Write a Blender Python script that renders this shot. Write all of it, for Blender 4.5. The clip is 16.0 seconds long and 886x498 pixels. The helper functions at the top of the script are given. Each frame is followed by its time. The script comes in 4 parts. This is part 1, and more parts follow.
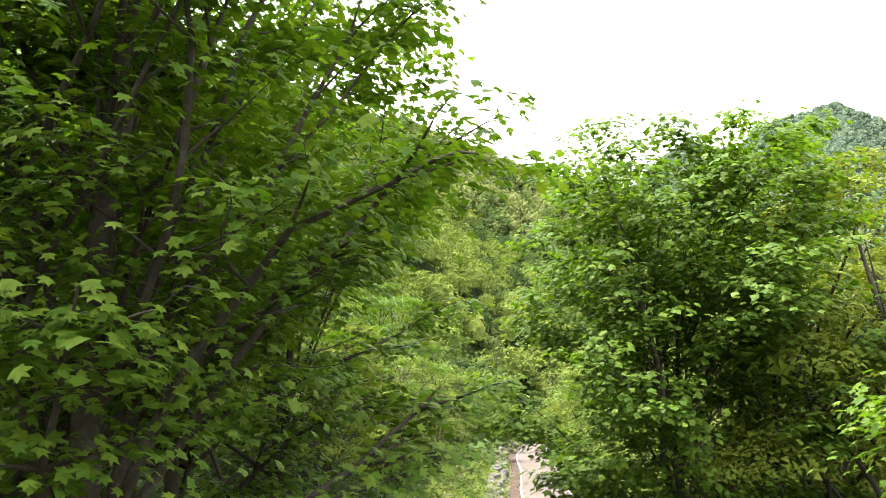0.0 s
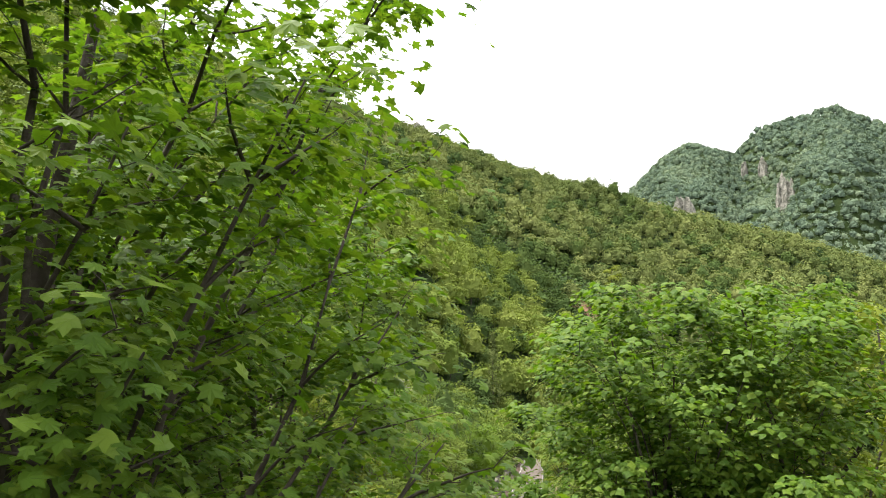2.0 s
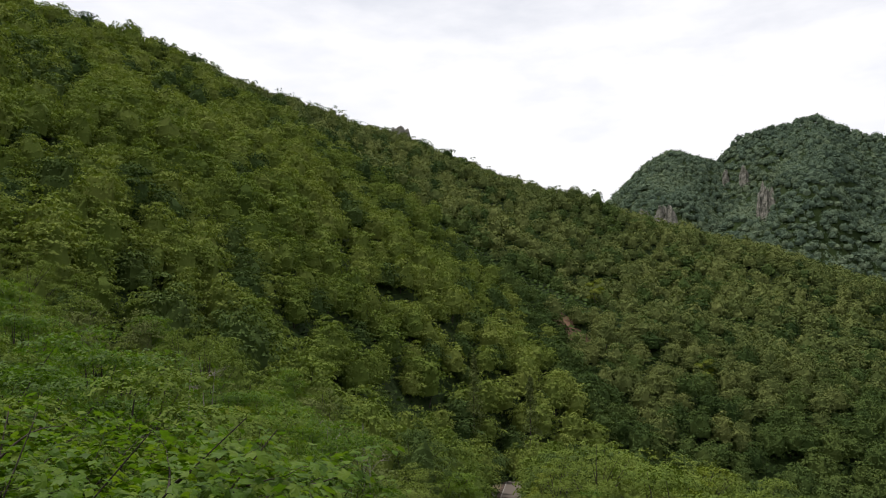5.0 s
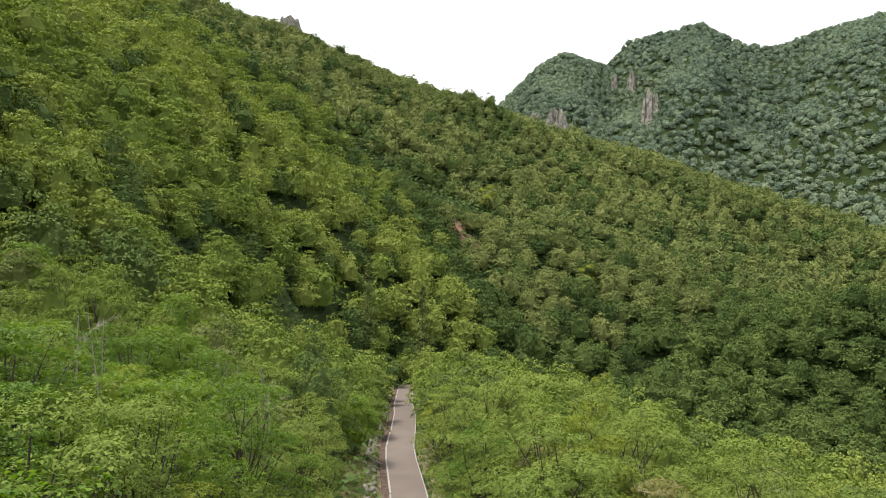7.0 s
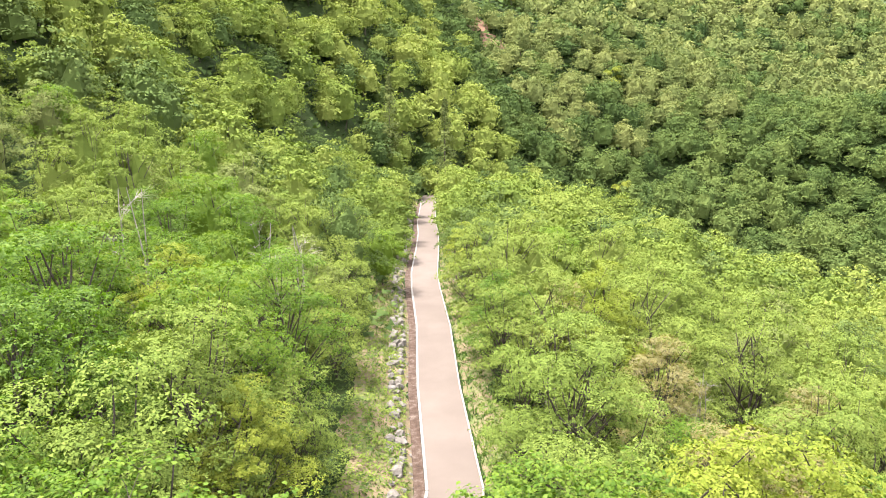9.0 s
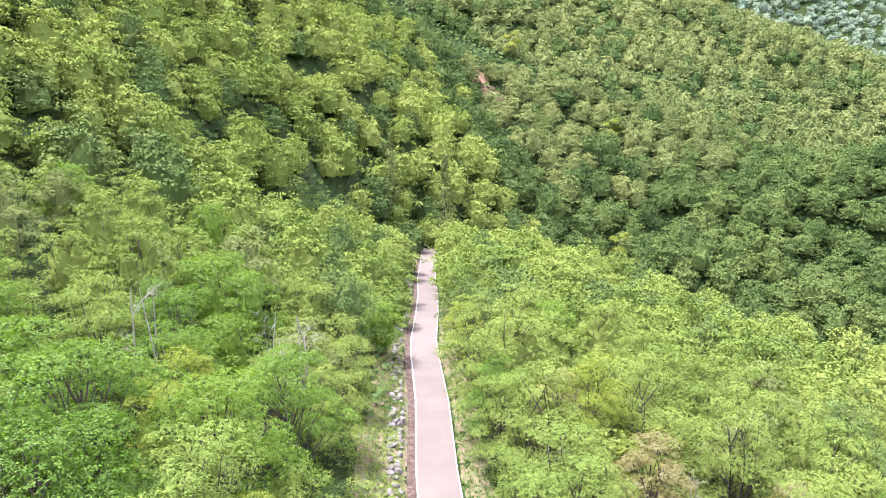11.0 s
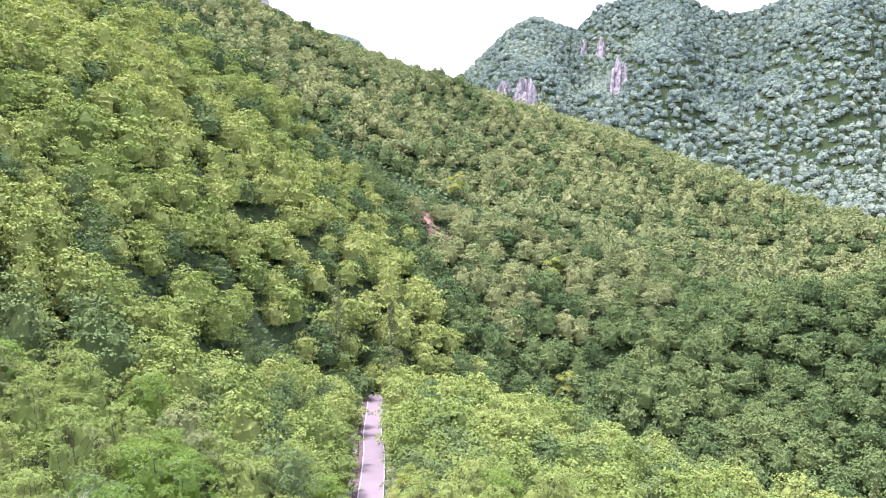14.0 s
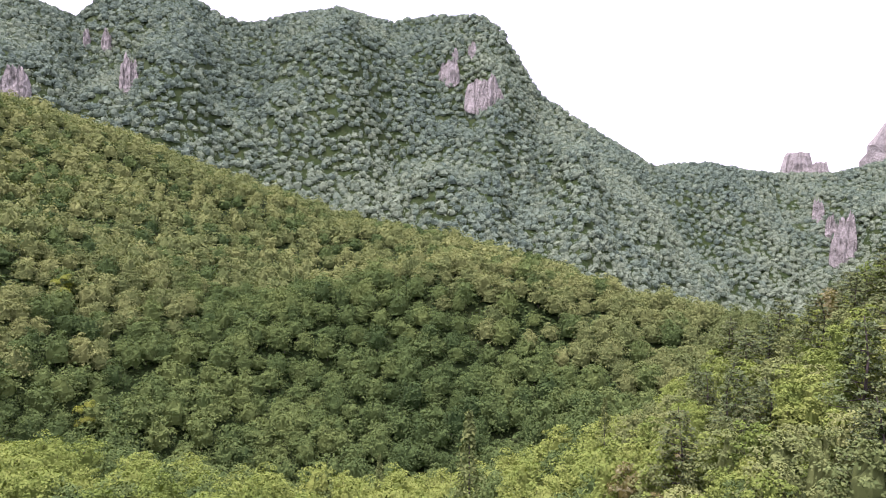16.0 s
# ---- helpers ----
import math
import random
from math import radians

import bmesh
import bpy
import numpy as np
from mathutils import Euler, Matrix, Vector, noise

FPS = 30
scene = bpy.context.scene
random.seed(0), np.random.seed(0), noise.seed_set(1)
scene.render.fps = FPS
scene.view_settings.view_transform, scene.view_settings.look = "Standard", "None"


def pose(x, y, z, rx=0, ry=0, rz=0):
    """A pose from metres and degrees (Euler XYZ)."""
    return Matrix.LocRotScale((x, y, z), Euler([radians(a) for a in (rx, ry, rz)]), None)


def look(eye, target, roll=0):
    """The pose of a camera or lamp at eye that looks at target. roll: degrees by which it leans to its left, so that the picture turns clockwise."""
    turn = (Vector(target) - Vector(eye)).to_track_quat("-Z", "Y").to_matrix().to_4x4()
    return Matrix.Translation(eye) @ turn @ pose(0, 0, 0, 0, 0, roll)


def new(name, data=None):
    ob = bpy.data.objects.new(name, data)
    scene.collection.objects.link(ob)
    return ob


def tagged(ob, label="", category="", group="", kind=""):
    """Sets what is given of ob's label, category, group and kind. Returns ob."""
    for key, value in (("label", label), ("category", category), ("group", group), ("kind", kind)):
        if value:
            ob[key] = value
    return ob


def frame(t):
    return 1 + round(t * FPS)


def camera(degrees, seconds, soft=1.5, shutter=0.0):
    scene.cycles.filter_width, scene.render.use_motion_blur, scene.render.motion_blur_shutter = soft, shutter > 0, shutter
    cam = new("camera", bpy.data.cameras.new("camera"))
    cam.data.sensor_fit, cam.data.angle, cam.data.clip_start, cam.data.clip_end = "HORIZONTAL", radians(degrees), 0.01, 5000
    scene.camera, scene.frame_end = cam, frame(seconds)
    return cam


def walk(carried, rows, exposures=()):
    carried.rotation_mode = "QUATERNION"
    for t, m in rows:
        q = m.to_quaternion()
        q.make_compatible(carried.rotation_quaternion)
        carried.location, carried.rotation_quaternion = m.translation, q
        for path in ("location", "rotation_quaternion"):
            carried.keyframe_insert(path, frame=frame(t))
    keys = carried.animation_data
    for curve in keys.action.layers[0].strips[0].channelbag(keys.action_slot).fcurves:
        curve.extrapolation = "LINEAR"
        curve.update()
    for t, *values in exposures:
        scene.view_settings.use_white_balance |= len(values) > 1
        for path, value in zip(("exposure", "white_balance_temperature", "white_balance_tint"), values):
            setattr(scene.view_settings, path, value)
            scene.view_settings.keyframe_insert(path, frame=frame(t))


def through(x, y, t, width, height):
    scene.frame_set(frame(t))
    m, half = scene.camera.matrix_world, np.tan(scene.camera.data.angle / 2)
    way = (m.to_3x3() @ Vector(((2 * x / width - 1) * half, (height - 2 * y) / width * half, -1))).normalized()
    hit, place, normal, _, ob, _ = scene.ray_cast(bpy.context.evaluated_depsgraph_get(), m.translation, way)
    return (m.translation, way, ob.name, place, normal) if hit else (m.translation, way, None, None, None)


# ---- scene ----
cam = camera(62.516, 16.0, soft=1.0)

# seconds, east, north, height, turn to the left, tilt up, lean (metres and degrees)
PATH = [
    (0.0, 0.09, -0.83, 5.00, 5.56, 8.11, -0.60), (0.5, 0.05, -0.83, 5.72, 5.51, 7.95, -0.36),
    (1.0, 0.09, -0.54, 6.65, 5.47, 7.91, -0.28), (1.5, 0.13, -0.18, 7.53, 5.41, 7.77, -0.04),
    (2.0, 0.18, 0.18, 8.32, 5.41, 7.82, -0.12), (2.5, 0.22, 0.47, 9.06, 5.42, 7.80, -0.14),
    (3.0, 0.29, 0.67, 9.73, 5.41, 7.84, -0.22), (3.5, 0.32, 0.83, 10.39, 5.39, 7.86, -0.24),
    (5.8, 0.32, 1.42, 13.42, 1.88, 7.88, 0.21), (6.0, 0.27, 1.41, 13.69, 1.10, 7.70, 0.09),
    (6.5, 0.08, 1.24, 14.37, -1.25, 5.39, 0.14), (7.0, -0.07, 1.02, 15.20, -4.39, -0.19, 0.24),
    (7.5, -0.17, 0.85, 16.17, -6.02, -5.72, -0.04), (8.0, -0.17, 0.79, 17.28, -2.76, -11.24, -0.16),
    (8.2, -0.17, 0.74, 17.74, -2.69, -13.47, -0.21), (10.3, -0.23, -0.21, 22.45, -2.71, -17.45, 0.05),
    (10.5, -0.22, -0.27, 22.80, -2.77, -17.47, 0.30), (11.0, -0.18, -0.33, 23.52, -2.71, -13.63, 0.25),
    (11.5, -0.16, -0.35, 24.24, -2.69, -9.23, 0.25), (12.0, -0.19, -0.35, 25.04, -2.69, -5.17, 0.27),
    (12.5, -0.21, -0.40, 25.64, -2.70, -3.89, 0.28), (13.0, -0.18, -0.45, 26.26, -2.68, -3.83, 0.22),
    (13.5, -0.08, -0.54, 26.96, -2.68, -3.82, 0.23), (14.0, 0.05, -0.65, 27.75, -6.80, -3.83, 0.25),
    (14.5, 0.12, -0.71, 28.54, -16.32, -3.83, 0.07), (15.0, 0.15, -0.75, 29.41, -25.24, -3.90, -0.07),
    (15.5, 0.05, -0.99, 30.27, -34.15, -3.96, -0.21), (16.0, 0.07, -1.28, 31.12, -43.06, -3.95, -0.28)]
# seconds, stops, kelvin, tint
EXPOSURES = [(0.0, 2.4, 6500, 10), (0.5, 2.15, 6500, 10), (1.5, 1.95, 6500, 10), (2.5, 1.15, 6500, 10), (3.5, 0.38, 6450, 12), (6.3, -0.12, 6450, 11), (7.0, 1.05, 6500, 13), (8.0, 2.42, 6650, 16), (10.5, 2.36, 5950, 21), (11.5, 2.52, 5550, 31), (12.5, 2.48, 5250, 43), (14.5, 2.32, 5450, 46), (15.5, 1.97, 5700, 46), (16.0, 1.5, 5850, 46)]
walk(cam, [(t, pose(x, y, z, 90 + tilt, 0, turn) @ pose(0, 0, 0, 0, 0, lean)) for t, x, y, z, turn, tilt, lean in PATH], EXPOSURES)

# ---- light: a thin bright overcast, the sun soft behind it ----
SUN_ELEVATION, SUN_AZIMUTH = radians(72), radians(-75)   # azimuth clockwise from north (+y)
world = bpy.data.worlds.new("sky")
scene.world = world
world.use_nodes = True
wn, wl = world.node_tree.nodes, world.node_tree.links
background = wn["Background"]
sky = wn.new("ShaderNodeTexSky")
sky.sky_type, sky.sun_disc, sky.sun_elevation, sky.sun_rotation = "NISHITA", False, SUN_ELEVATION, SUN_AZIMUTH
gain = wn.new("ShaderNodeVectorMath")
gain.operation = "SCALE"
gain.inputs["Scale"].default_value = 0.12
wl.new(sky.outputs["Color"], gain.inputs[0])
tex, squash, clouds, ramp, mix = (wn.new("ShaderNode" + n) for n in ("TexCoord", "Mapping", "TexNoise", "ValToRGB", "MixRGB"))
squash.inputs["Scale"].default_value = (1, 1, 3.2)
clouds.inputs["Scale"].default_value, clouds.inputs["Detail"].default_value, clouds.inputs["Roughness"].default_value = 2.3, 6, 0.55
ramp.color_ramp.elements[0].position, ramp.color_ramp.elements[1].position = 0.36, 0.56
ramp.color_ramp.elements[0].color = (0.66, 0.66, 0.66, 1)
mix.inputs[2].default_value = (1.32, 1.32, 1.34, 1)
wl.new(tex.outputs["Generated"], squash.inputs["Vector"])
wl.new(squash.outputs["Vector"], clouds.inputs["Vector"])
wl.new(clouds.outputs["Fac"], ramp.inputs["Fac"])
wl.new(ramp.outputs["Color"], mix.inputs["Fac"])
wl.new(gain.outputs["Vector"], mix.inputs[1])
wl.new(mix.outputs["Color"], background.inputs["Color"])
background.inputs["Strength"].default_value = 0.85

sun = new("sun", bpy.data.lights.new("sun", "SUN"))
sun.data.energy, sun.data.angle, sun.data.color = 4.2, radians(14), (1.0, 0.96, 0.88)
sun.matrix_world = look((0, 0, 60), (-math.sin(SUN_AZIMUTH) * math.cos(SUN_ELEVATION), -math.cos(SUN_AZIMUTH) * math.cos(SUN_ELEVATION), 60 - math.sin(SUN_ELEVATION)))


# ---- materials ----
def material(name):
    m = bpy.data.materials.new(name)
    m.use_nodes = True
    return m, m.node_tree.nodes, m.node_tree.links, m.node_tree.nodes["Principled BSDF"]


def noise_node(n, l, scale, detail=4.0, rough=0.6, coords="Object"):
    tc, nz = n.new("ShaderNodeTexCoord"), n.new("ShaderNodeTexNoise")
    nz.inputs["Scale"].default_value, nz.inputs["Detail"].default_value, nz.inputs["Roughness"].default_value = scale, detail, rough
    l.new(tc.outputs[coords], nz.inputs["Vector"])
    return nz.outputs["Fac"]


def ramp_node(n, l, fac, stops):
    r = n.new("ShaderNodeValToRGB")
    while len(r.color_ramp.elements) < len(stops):
        r.color_ramp.elements.new(0.5)
    for e, (p, c) in zip(r.color_ramp.elements, stops):
        e.position, e.color = p, (*c, 1)
    l.new(fac, r.inputs["Fac"])
    return r.outputs["Color"]


def bump_node(n, l, bsdf, fac, strength, distance):
    b = n.new("ShaderNodeBump")
    b.inputs["Strength"].default_value, b.inputs["Distance"].default_value = strength, distance
    l.new(fac, b.inputs["Height"])
    l.new(b.outputs["Normal"], bsdf.inputs["Normal"])


def ground_material(name, stops, scale, fine, rough=0.95, bump=0.6, distance=0.03):
    """A rough surface whose colour wanders at a broad and at a fine scale."""
    m, n, l, b = material(name)
    mixer = n.new("ShaderNodeMath")
    mixer.operation = "MULTIPLY_ADD"
    a, c = noise_node(n, l, scale, 3), noise_node(n, l, fine, 5, 0.7)
    l.new(a, mixer.inputs[0])
    mixer.inputs[1].default_value = 0.55
    half = n.new("ShaderNodeMath")
    half.operation = "MULTIPLY"
    half.inputs[1].default_value = 0.45
    l.new(c, half.inputs[0])
    l.new(half.outputs[0], mixer.inputs[2])
    l.new(ramp_node(n, l, mixer.outputs[0], stops), b.inputs["Base Color"])
    b.inputs["Roughness"].default_value = rough
    b.inputs["Specular IOR Level"].default_value = 0.1
    bump_node(n, l, b, c, bump, distance)
    return m


def leaf_material(name, dark, mid, light, through=0.35, rough=0.5, gloss=0.4):
    """Foliage: every leaf differs a little, every tree more; light passes through the blades. The attribute 'tone' is one number a tree."""
    m, n, l, b = material(name)
    geo, tone, info = n.new("ShaderNodeNewGeometry"), n.new("ShaderNodeAttribute"), n.new("ShaderNodeObjectInfo")
    tone.attribute_name = "tone"
    a, c, d = (n.new("ShaderNodeMath") for _ in range(3))
    a.operation = c.operation = d.operation = "MULTIPLY_ADD"
    l.new(geo.outputs["Random Per Island"], a.inputs[0])
    a.inputs[1].default_value, a.inputs[2].default_value = 0.42, 0.0
    l.new(tone.outputs["Fac"], c.inputs[0])
    c.inputs[1].default_value = 0.58
    l.new(a.outputs[0], c.inputs[2])
    l.new(info.outputs["Random"], d.inputs[0])
    d.inputs[1].default_value = 0.14
    l.new(c.outputs[0], d.inputs[2])
    fine = noise_node(n, l, 2.6, 3, 0.65)
    e = n.new("ShaderNodeMath")
    e.operation = "MULTIPLY_ADD"
    l.new(fine, e.inputs[0])
    e.inputs[1].default_value = 0.24
    shift = n.new("ShaderNodeMath")
    shift.operation = "SUBTRACT"
    shift.inputs[1].default_value = 0.14
    l.new(d.outputs[0], shift.inputs[0])
    l.new(shift.outputs[0], e.inputs[2])
    colour = ramp_node(n, l, e.outputs[0], [(0.1, dark), (0.5, mid), (0.95, light)])
    l.new(colour, b.inputs["Base Color"])
    b.inputs["Roughness"].default_value, b.inputs["Specular IOR Level"].default_value = rough, gloss
    t, mixer = n.new("ShaderNodeBsdfTranslucent"), n.new("ShaderNodeMixShader")
    warm = n.new("ShaderNodeMixRGB")
    warm.blend_type = "MULTIPLY"
    warm.inputs[0].default_value, warm.inputs[2].default_value = 1.0, (1.25, 1.35, 0.45, 1)
    l.new(colour, warm.inputs[1])
    l.new(warm.outputs["Color"], t.inputs["Color"])
    mixer.inputs["Fac"].default_value = through
    l.new(b.outputs["BSDF"], mixer.inputs[1])
    l.new(t.outputs["BSDF"], mixer.inputs[2])
    l.new(mixer.outputs["Shader"], n["Material Output"].inputs["Surface"])
    return m


MAPLE = leaf_material("maple_leaves", (0.018, 0.042, 0.004), (0.062, 0.118, 0.011), (0.135, 0.185, 0.022), 0.42, 0.55, 0.12)
LOCUST = leaf_material("bright_leaves", (0.048, 0.076, 0.015), (0.095, 0.132, 0.026), (0.147, 0.176, 0.041), 0.20, 0.9, 0.05)
YELLOW = leaf_material("yellow_leaves", (0.062, 0.088, 0.008), (0.105, 0.135, 0.014), (0.16, 0.175, 0.03), 0.28, 0.75, 0.1)
RUSSET = leaf_material("russet_leaves", (0.078, 0.078, 0.018), (0.114, 0.102, 0.024), (0.150, 0.132, 0.036))
FOREST = leaf_material("hillside_leaves", (0.024, 0.044, 0.013), (0.049, 0.077, 0.021), (0.084, 0.113, 0.03), 0.12, 0.9, 0.05)
OLIVE = leaf_material("olive_leaves", (0.047, 0.068, 0.02), (0.087, 0.11, 0.034), (0.133, 0.15, 0.048), 0.12, 0.9, 0.05)
# paler and bluer than real leaves: distance haze is put into this colour
FAR = leaf_material("hazed_mountain_leaves", (0.052, 0.077, 0.056), (0.086, 0.12, 0.079), (0.121, 0.153, 0.093), 0.1, 0.9, 0.05)
PINE = leaf_material("pine_needles", (0.031, 0.052, 0.014), (0.051, 0.074, 0.019), (0.087, 0.096, 0.023), 0.1, 0.7, 0.2)
DRY = leaf_material("withered_leaves", (0.096, 0.054, 0.030), (0.156, 0.096, 0.054), (0.216, 0.150, 0.090), 0.2, 0.8, 0.1)
GRASS = leaf_material("grass_blades", (0.030, 0.066, 0.009), (0.054, 0.108, 0.015), (0.102, 0.150, 0.030), 0.3, 0.6, 0.3)
BARK = ground_material("bark", [(0.3, (0.026, 0.021, 0.017)), (0.55, (0.060, 0.050, 0.041)), (0.75, (0.128, 0.116, 0.098))], 1.2, 14, 0.95, 0.8, 0.02)
DEADWOOD = ground_material("dead_wood", [(0.3, (0.112, 0.098, 0.084)), (0.7, (0.252, 0.231, 0.203))], 2, 18, 0.95, 0.5, 0.01)
# soil taken almost to black: the shade under closed crowns is in its colour
SOIL = ground_material("shaded_forest_floor", [(0.3, (0.008, 0.016, 0.004)), (0.5, (0.015, 0.026, 0.006)), (0.7, (0.026, 0.032, 0.010))], 0.11, 2.2, 1.0, 0.8, 0.12)
BANK = ground_material("bank_soil", [(0.35, (0.060, 0.090, 0.024)), (0.52, (0.114, 0.090, 0.054)), (0.7, (0.180, 0.132, 0.090))], 0.5, 6, 1.0, 0.8, 0.05)
PAVING = ground_material("pinkish_paving", [(0.3, (0.081, 0.066, 0.056)), (0.5, (0.093, 0.077, 0.065)), (0.7, (0.107, 0.090, 0.077))], 0.35, 30, 0.85, 0.25, 0.004)
KERB = ground_material("pale_kerb", [(0.3, (0.150, 0.144, 0.132)), (0.7, (0.235, 0.226, 0.210))], 0.9, 22, 0.85, 0.3, 0.006)
LITTER = ground_material("leaf_litter", [(0.34, (0.024, 0.016, 0.012)), (0.5, (0.052, 0.035, 0.026)), (0.66, (0.110, 0.090, 0.076))], 2.5, 22, 1.0, 0.9, 0.03)
STONE = ground_material("pale_stone", [(0.3, (0.075, 0.068, 0.058)), (0.55, (0.13, 0.12, 0.105)), (0.75, (0.205, 0.193, 0.173))], 1.2, 9, 0.9, 0.7, 0.04)
CLIFF = ground_material("cliff_rock", [(0.3, (0.080, 0.076, 0.062)), (0.5, (0.185, 0.178, 0.150)), (0.72, (0.300, 0.288, 0.248))], 0.09, 0.5, 1.0, 1.0, 2.0)
EARTH = ground_material("bare_red_earth", [(0.3, (0.070, 0.042, 0.028)), (0.6, (0.154, 0.091, 0.063))], 0.3, 2, 1.0, 0.8, 0.1)


# ---- mesh helpers ----
def mesh_of(name, verts, faces, mats, tone=None, which=None, smooth=False):
    """A mesh from arrays: faces is a list of index arrays, one a face size; which holds a material index a face array."""
    me = bpy.data.meshes.new(name)
    verts = np.asarray(verts, np.float32)
    me.vertices.add(len(verts))
    me.vertices.foreach_set("co", verts.ravel())
    faces = [np.asarray(f, np.int32) for f in faces if len(f)]
    sizes = np.concatenate([np.full(len(f), f.shape[1], np.int32) for f in faces])
    me.loops.add(int(sizes.sum()))
    me.loops.foreach_set("vertex_index", np.concatenate([f.ravel() for f in faces]))
    me.polygons.add(len(sizes))
    me.polygons.foreach_set("loop_start", np.concatenate([[0], np.cumsum(sizes)[:-1]]).astype(np.int32))
    for m in mats:
        me.materials.append(m)
    if which is not None:
        me.polygons.foreach_set("material_index", np.concatenate([np.full(len(f), w, np.int32) for f, w in zip(faces, which)]))
    me.polygons.foreach_set("use_smooth", np.full(len(sizes), smooth))
    if tone is not None:
        me.attributes.new("tone", "FLOAT", "POINT").data.foreach_set("value", np.asarray(tone, np.float32))
    me.update(calc_edges=True)
    me.validate()
    return me


def part(name, me, parent, label=""):
    ob = new(name, me)
    ob.parent = parent
    return tagged(ob, label)


def lattice(ix, iy, seed):
    h = (ix.astype(np.int64) * 374761393 + iy.astype(np.int64) * 668265263 + seed * 1442695041) & 0x7FFFFFFF
    h = ((h ^ (h >> 13)) * 1274126177) & 0x7FFFFFFF
    return ((h ^ (h >> 16)) & 0xFFFF) / 65535.0


def value_noise(x, y, seed=0):
    ix, iy = np.floor(x), np.floor(y)
    fx, fy = x - ix, y - iy
    fx, fy = fx * fx * (3 - 2 * fx), fy * fy * (3 - 2 * fy)
    a, b = lattice(ix, iy, seed), lattice(ix + 1, iy, seed)
    c, d = lattice(ix, iy + 1, seed), lattice(ix + 1, iy + 1, seed)
    return (a + (b - a) * fx) * (1 - fy) + (c + (d - c) * fx) * fy - 0.5


def fbm(x, y, seed=0, octaves=4):
    return sum(value_noise(x * 2 ** k + 17 * k, y * 2 ** k - 9 * k, seed + k) / 2 ** k for k in range(octaves))


# ---- the land ----
# bearing (degrees from north, clockwise), then distance and height of: the near shoulder, the stream bed, the hill's crest
NEAR = np.array([
    (-180, 60, -2, 110, -4, 300, 70), (-120, 50, 2, 80, 8, 300, 90), (-60, 40, 4, 70, 14, 310, 130), (-38, 40, 3.5, 70, 12, 330, 143),
    (-27, 45, 2.5, 80, 11, 360, 152), (-16, 55, 0, 95, 6, 380, 139), (-7.4, 80, -5, 120, -3, 390, 122.5), (0, 130, -9, 150, -9, 400, 106.5),
    (8.5, 142, -12, 166, -18, 420, 89.5), (16, 127, -14, 172, -27, 410, 71), (26.5, 130, -21.5, 176, -38, 385, 40), (35, 130, -24.5, 174, -41, 365, 21),
    (44, 126, -23.5, 168, -40, 345, 11), (52, 121, -16, 168, -36, 325, -2), (56, 118, -10.5, 172, -32, 312, -10), (60, 114, -2.5, 175, -30, 300, -17), (66, 110, 6, 185, -28, 285, -23),
    (71, 110, 12, 188, -28, 285, -26), (75, 110, 18, 190, -28, 285, -30), (120, 90, 14, 170, 6, 300, 50), (180, 60, -2, 110, -4, 300, 70)], dtype=float)
# bearing, distance and height of the mountains behind
FAR_CREST = np.array([
    (-180, 700, 90), (-60, 640, 200), (-30, 600, 215), (-12, 570, 178), (-8.3, 565, 168), (-1.2, 560, 146), (2.6, 560, 129), (6.2, 640, 110), (7.6, 740, 138),
    (8.5, 758, 158), (11.5, 760, 197), (13.6, 760, 211), (17, 760, 199), (18.6, 758, 222), (23.7, 755, 234), (26.8, 758, 209),
    (28.7, 760, 204), (32, 760, 217), (35.4, 760, 224), (39.1, 765, 210), (42.5, 765, 218), (46, 760, 217), (47.7, 760, 203), (50.6, 775, 138),
    (59.2, 800, 62), (63.2, 850, 67), (67.7, 950, 58), (71.6, 1000, 59), (75, 1000, 75), (120, 900, 110), (180, 700, 90)], dtype=float)


def road_x(y):
    """Where the middle of the path runs."""
    return np.interp(y, [-60, 0, 12, 22, 32, 45, 58, 70, 76, 88, 100, 112, 130, 150, 165], [-9, -2.6, -0.9, 0.7, 1.9, 1.62, 1.7, 1.35, 1.35, 2.0, 2.45, 2.5, 3.2, 3.9, 6.0])


def road_z(y):
    """Its height: an easy grade down to a brow, then steeper into the wood."""
    ys = np.arange(-80.0, 241.0, 5.0)
    zs = np.interp(ys, [-80, 0, 40, 60, 90, 115, 160, 240], [5.5, 0, -3.0, -4.3, -6.4, -9.2, -14.4, -22])
    zs = np.convolve(np.pad(zs, 2, "reflect", reflect_type="odd"), np.ones(5) / 5, "valid")
    return np.interp(y, ys, zs)


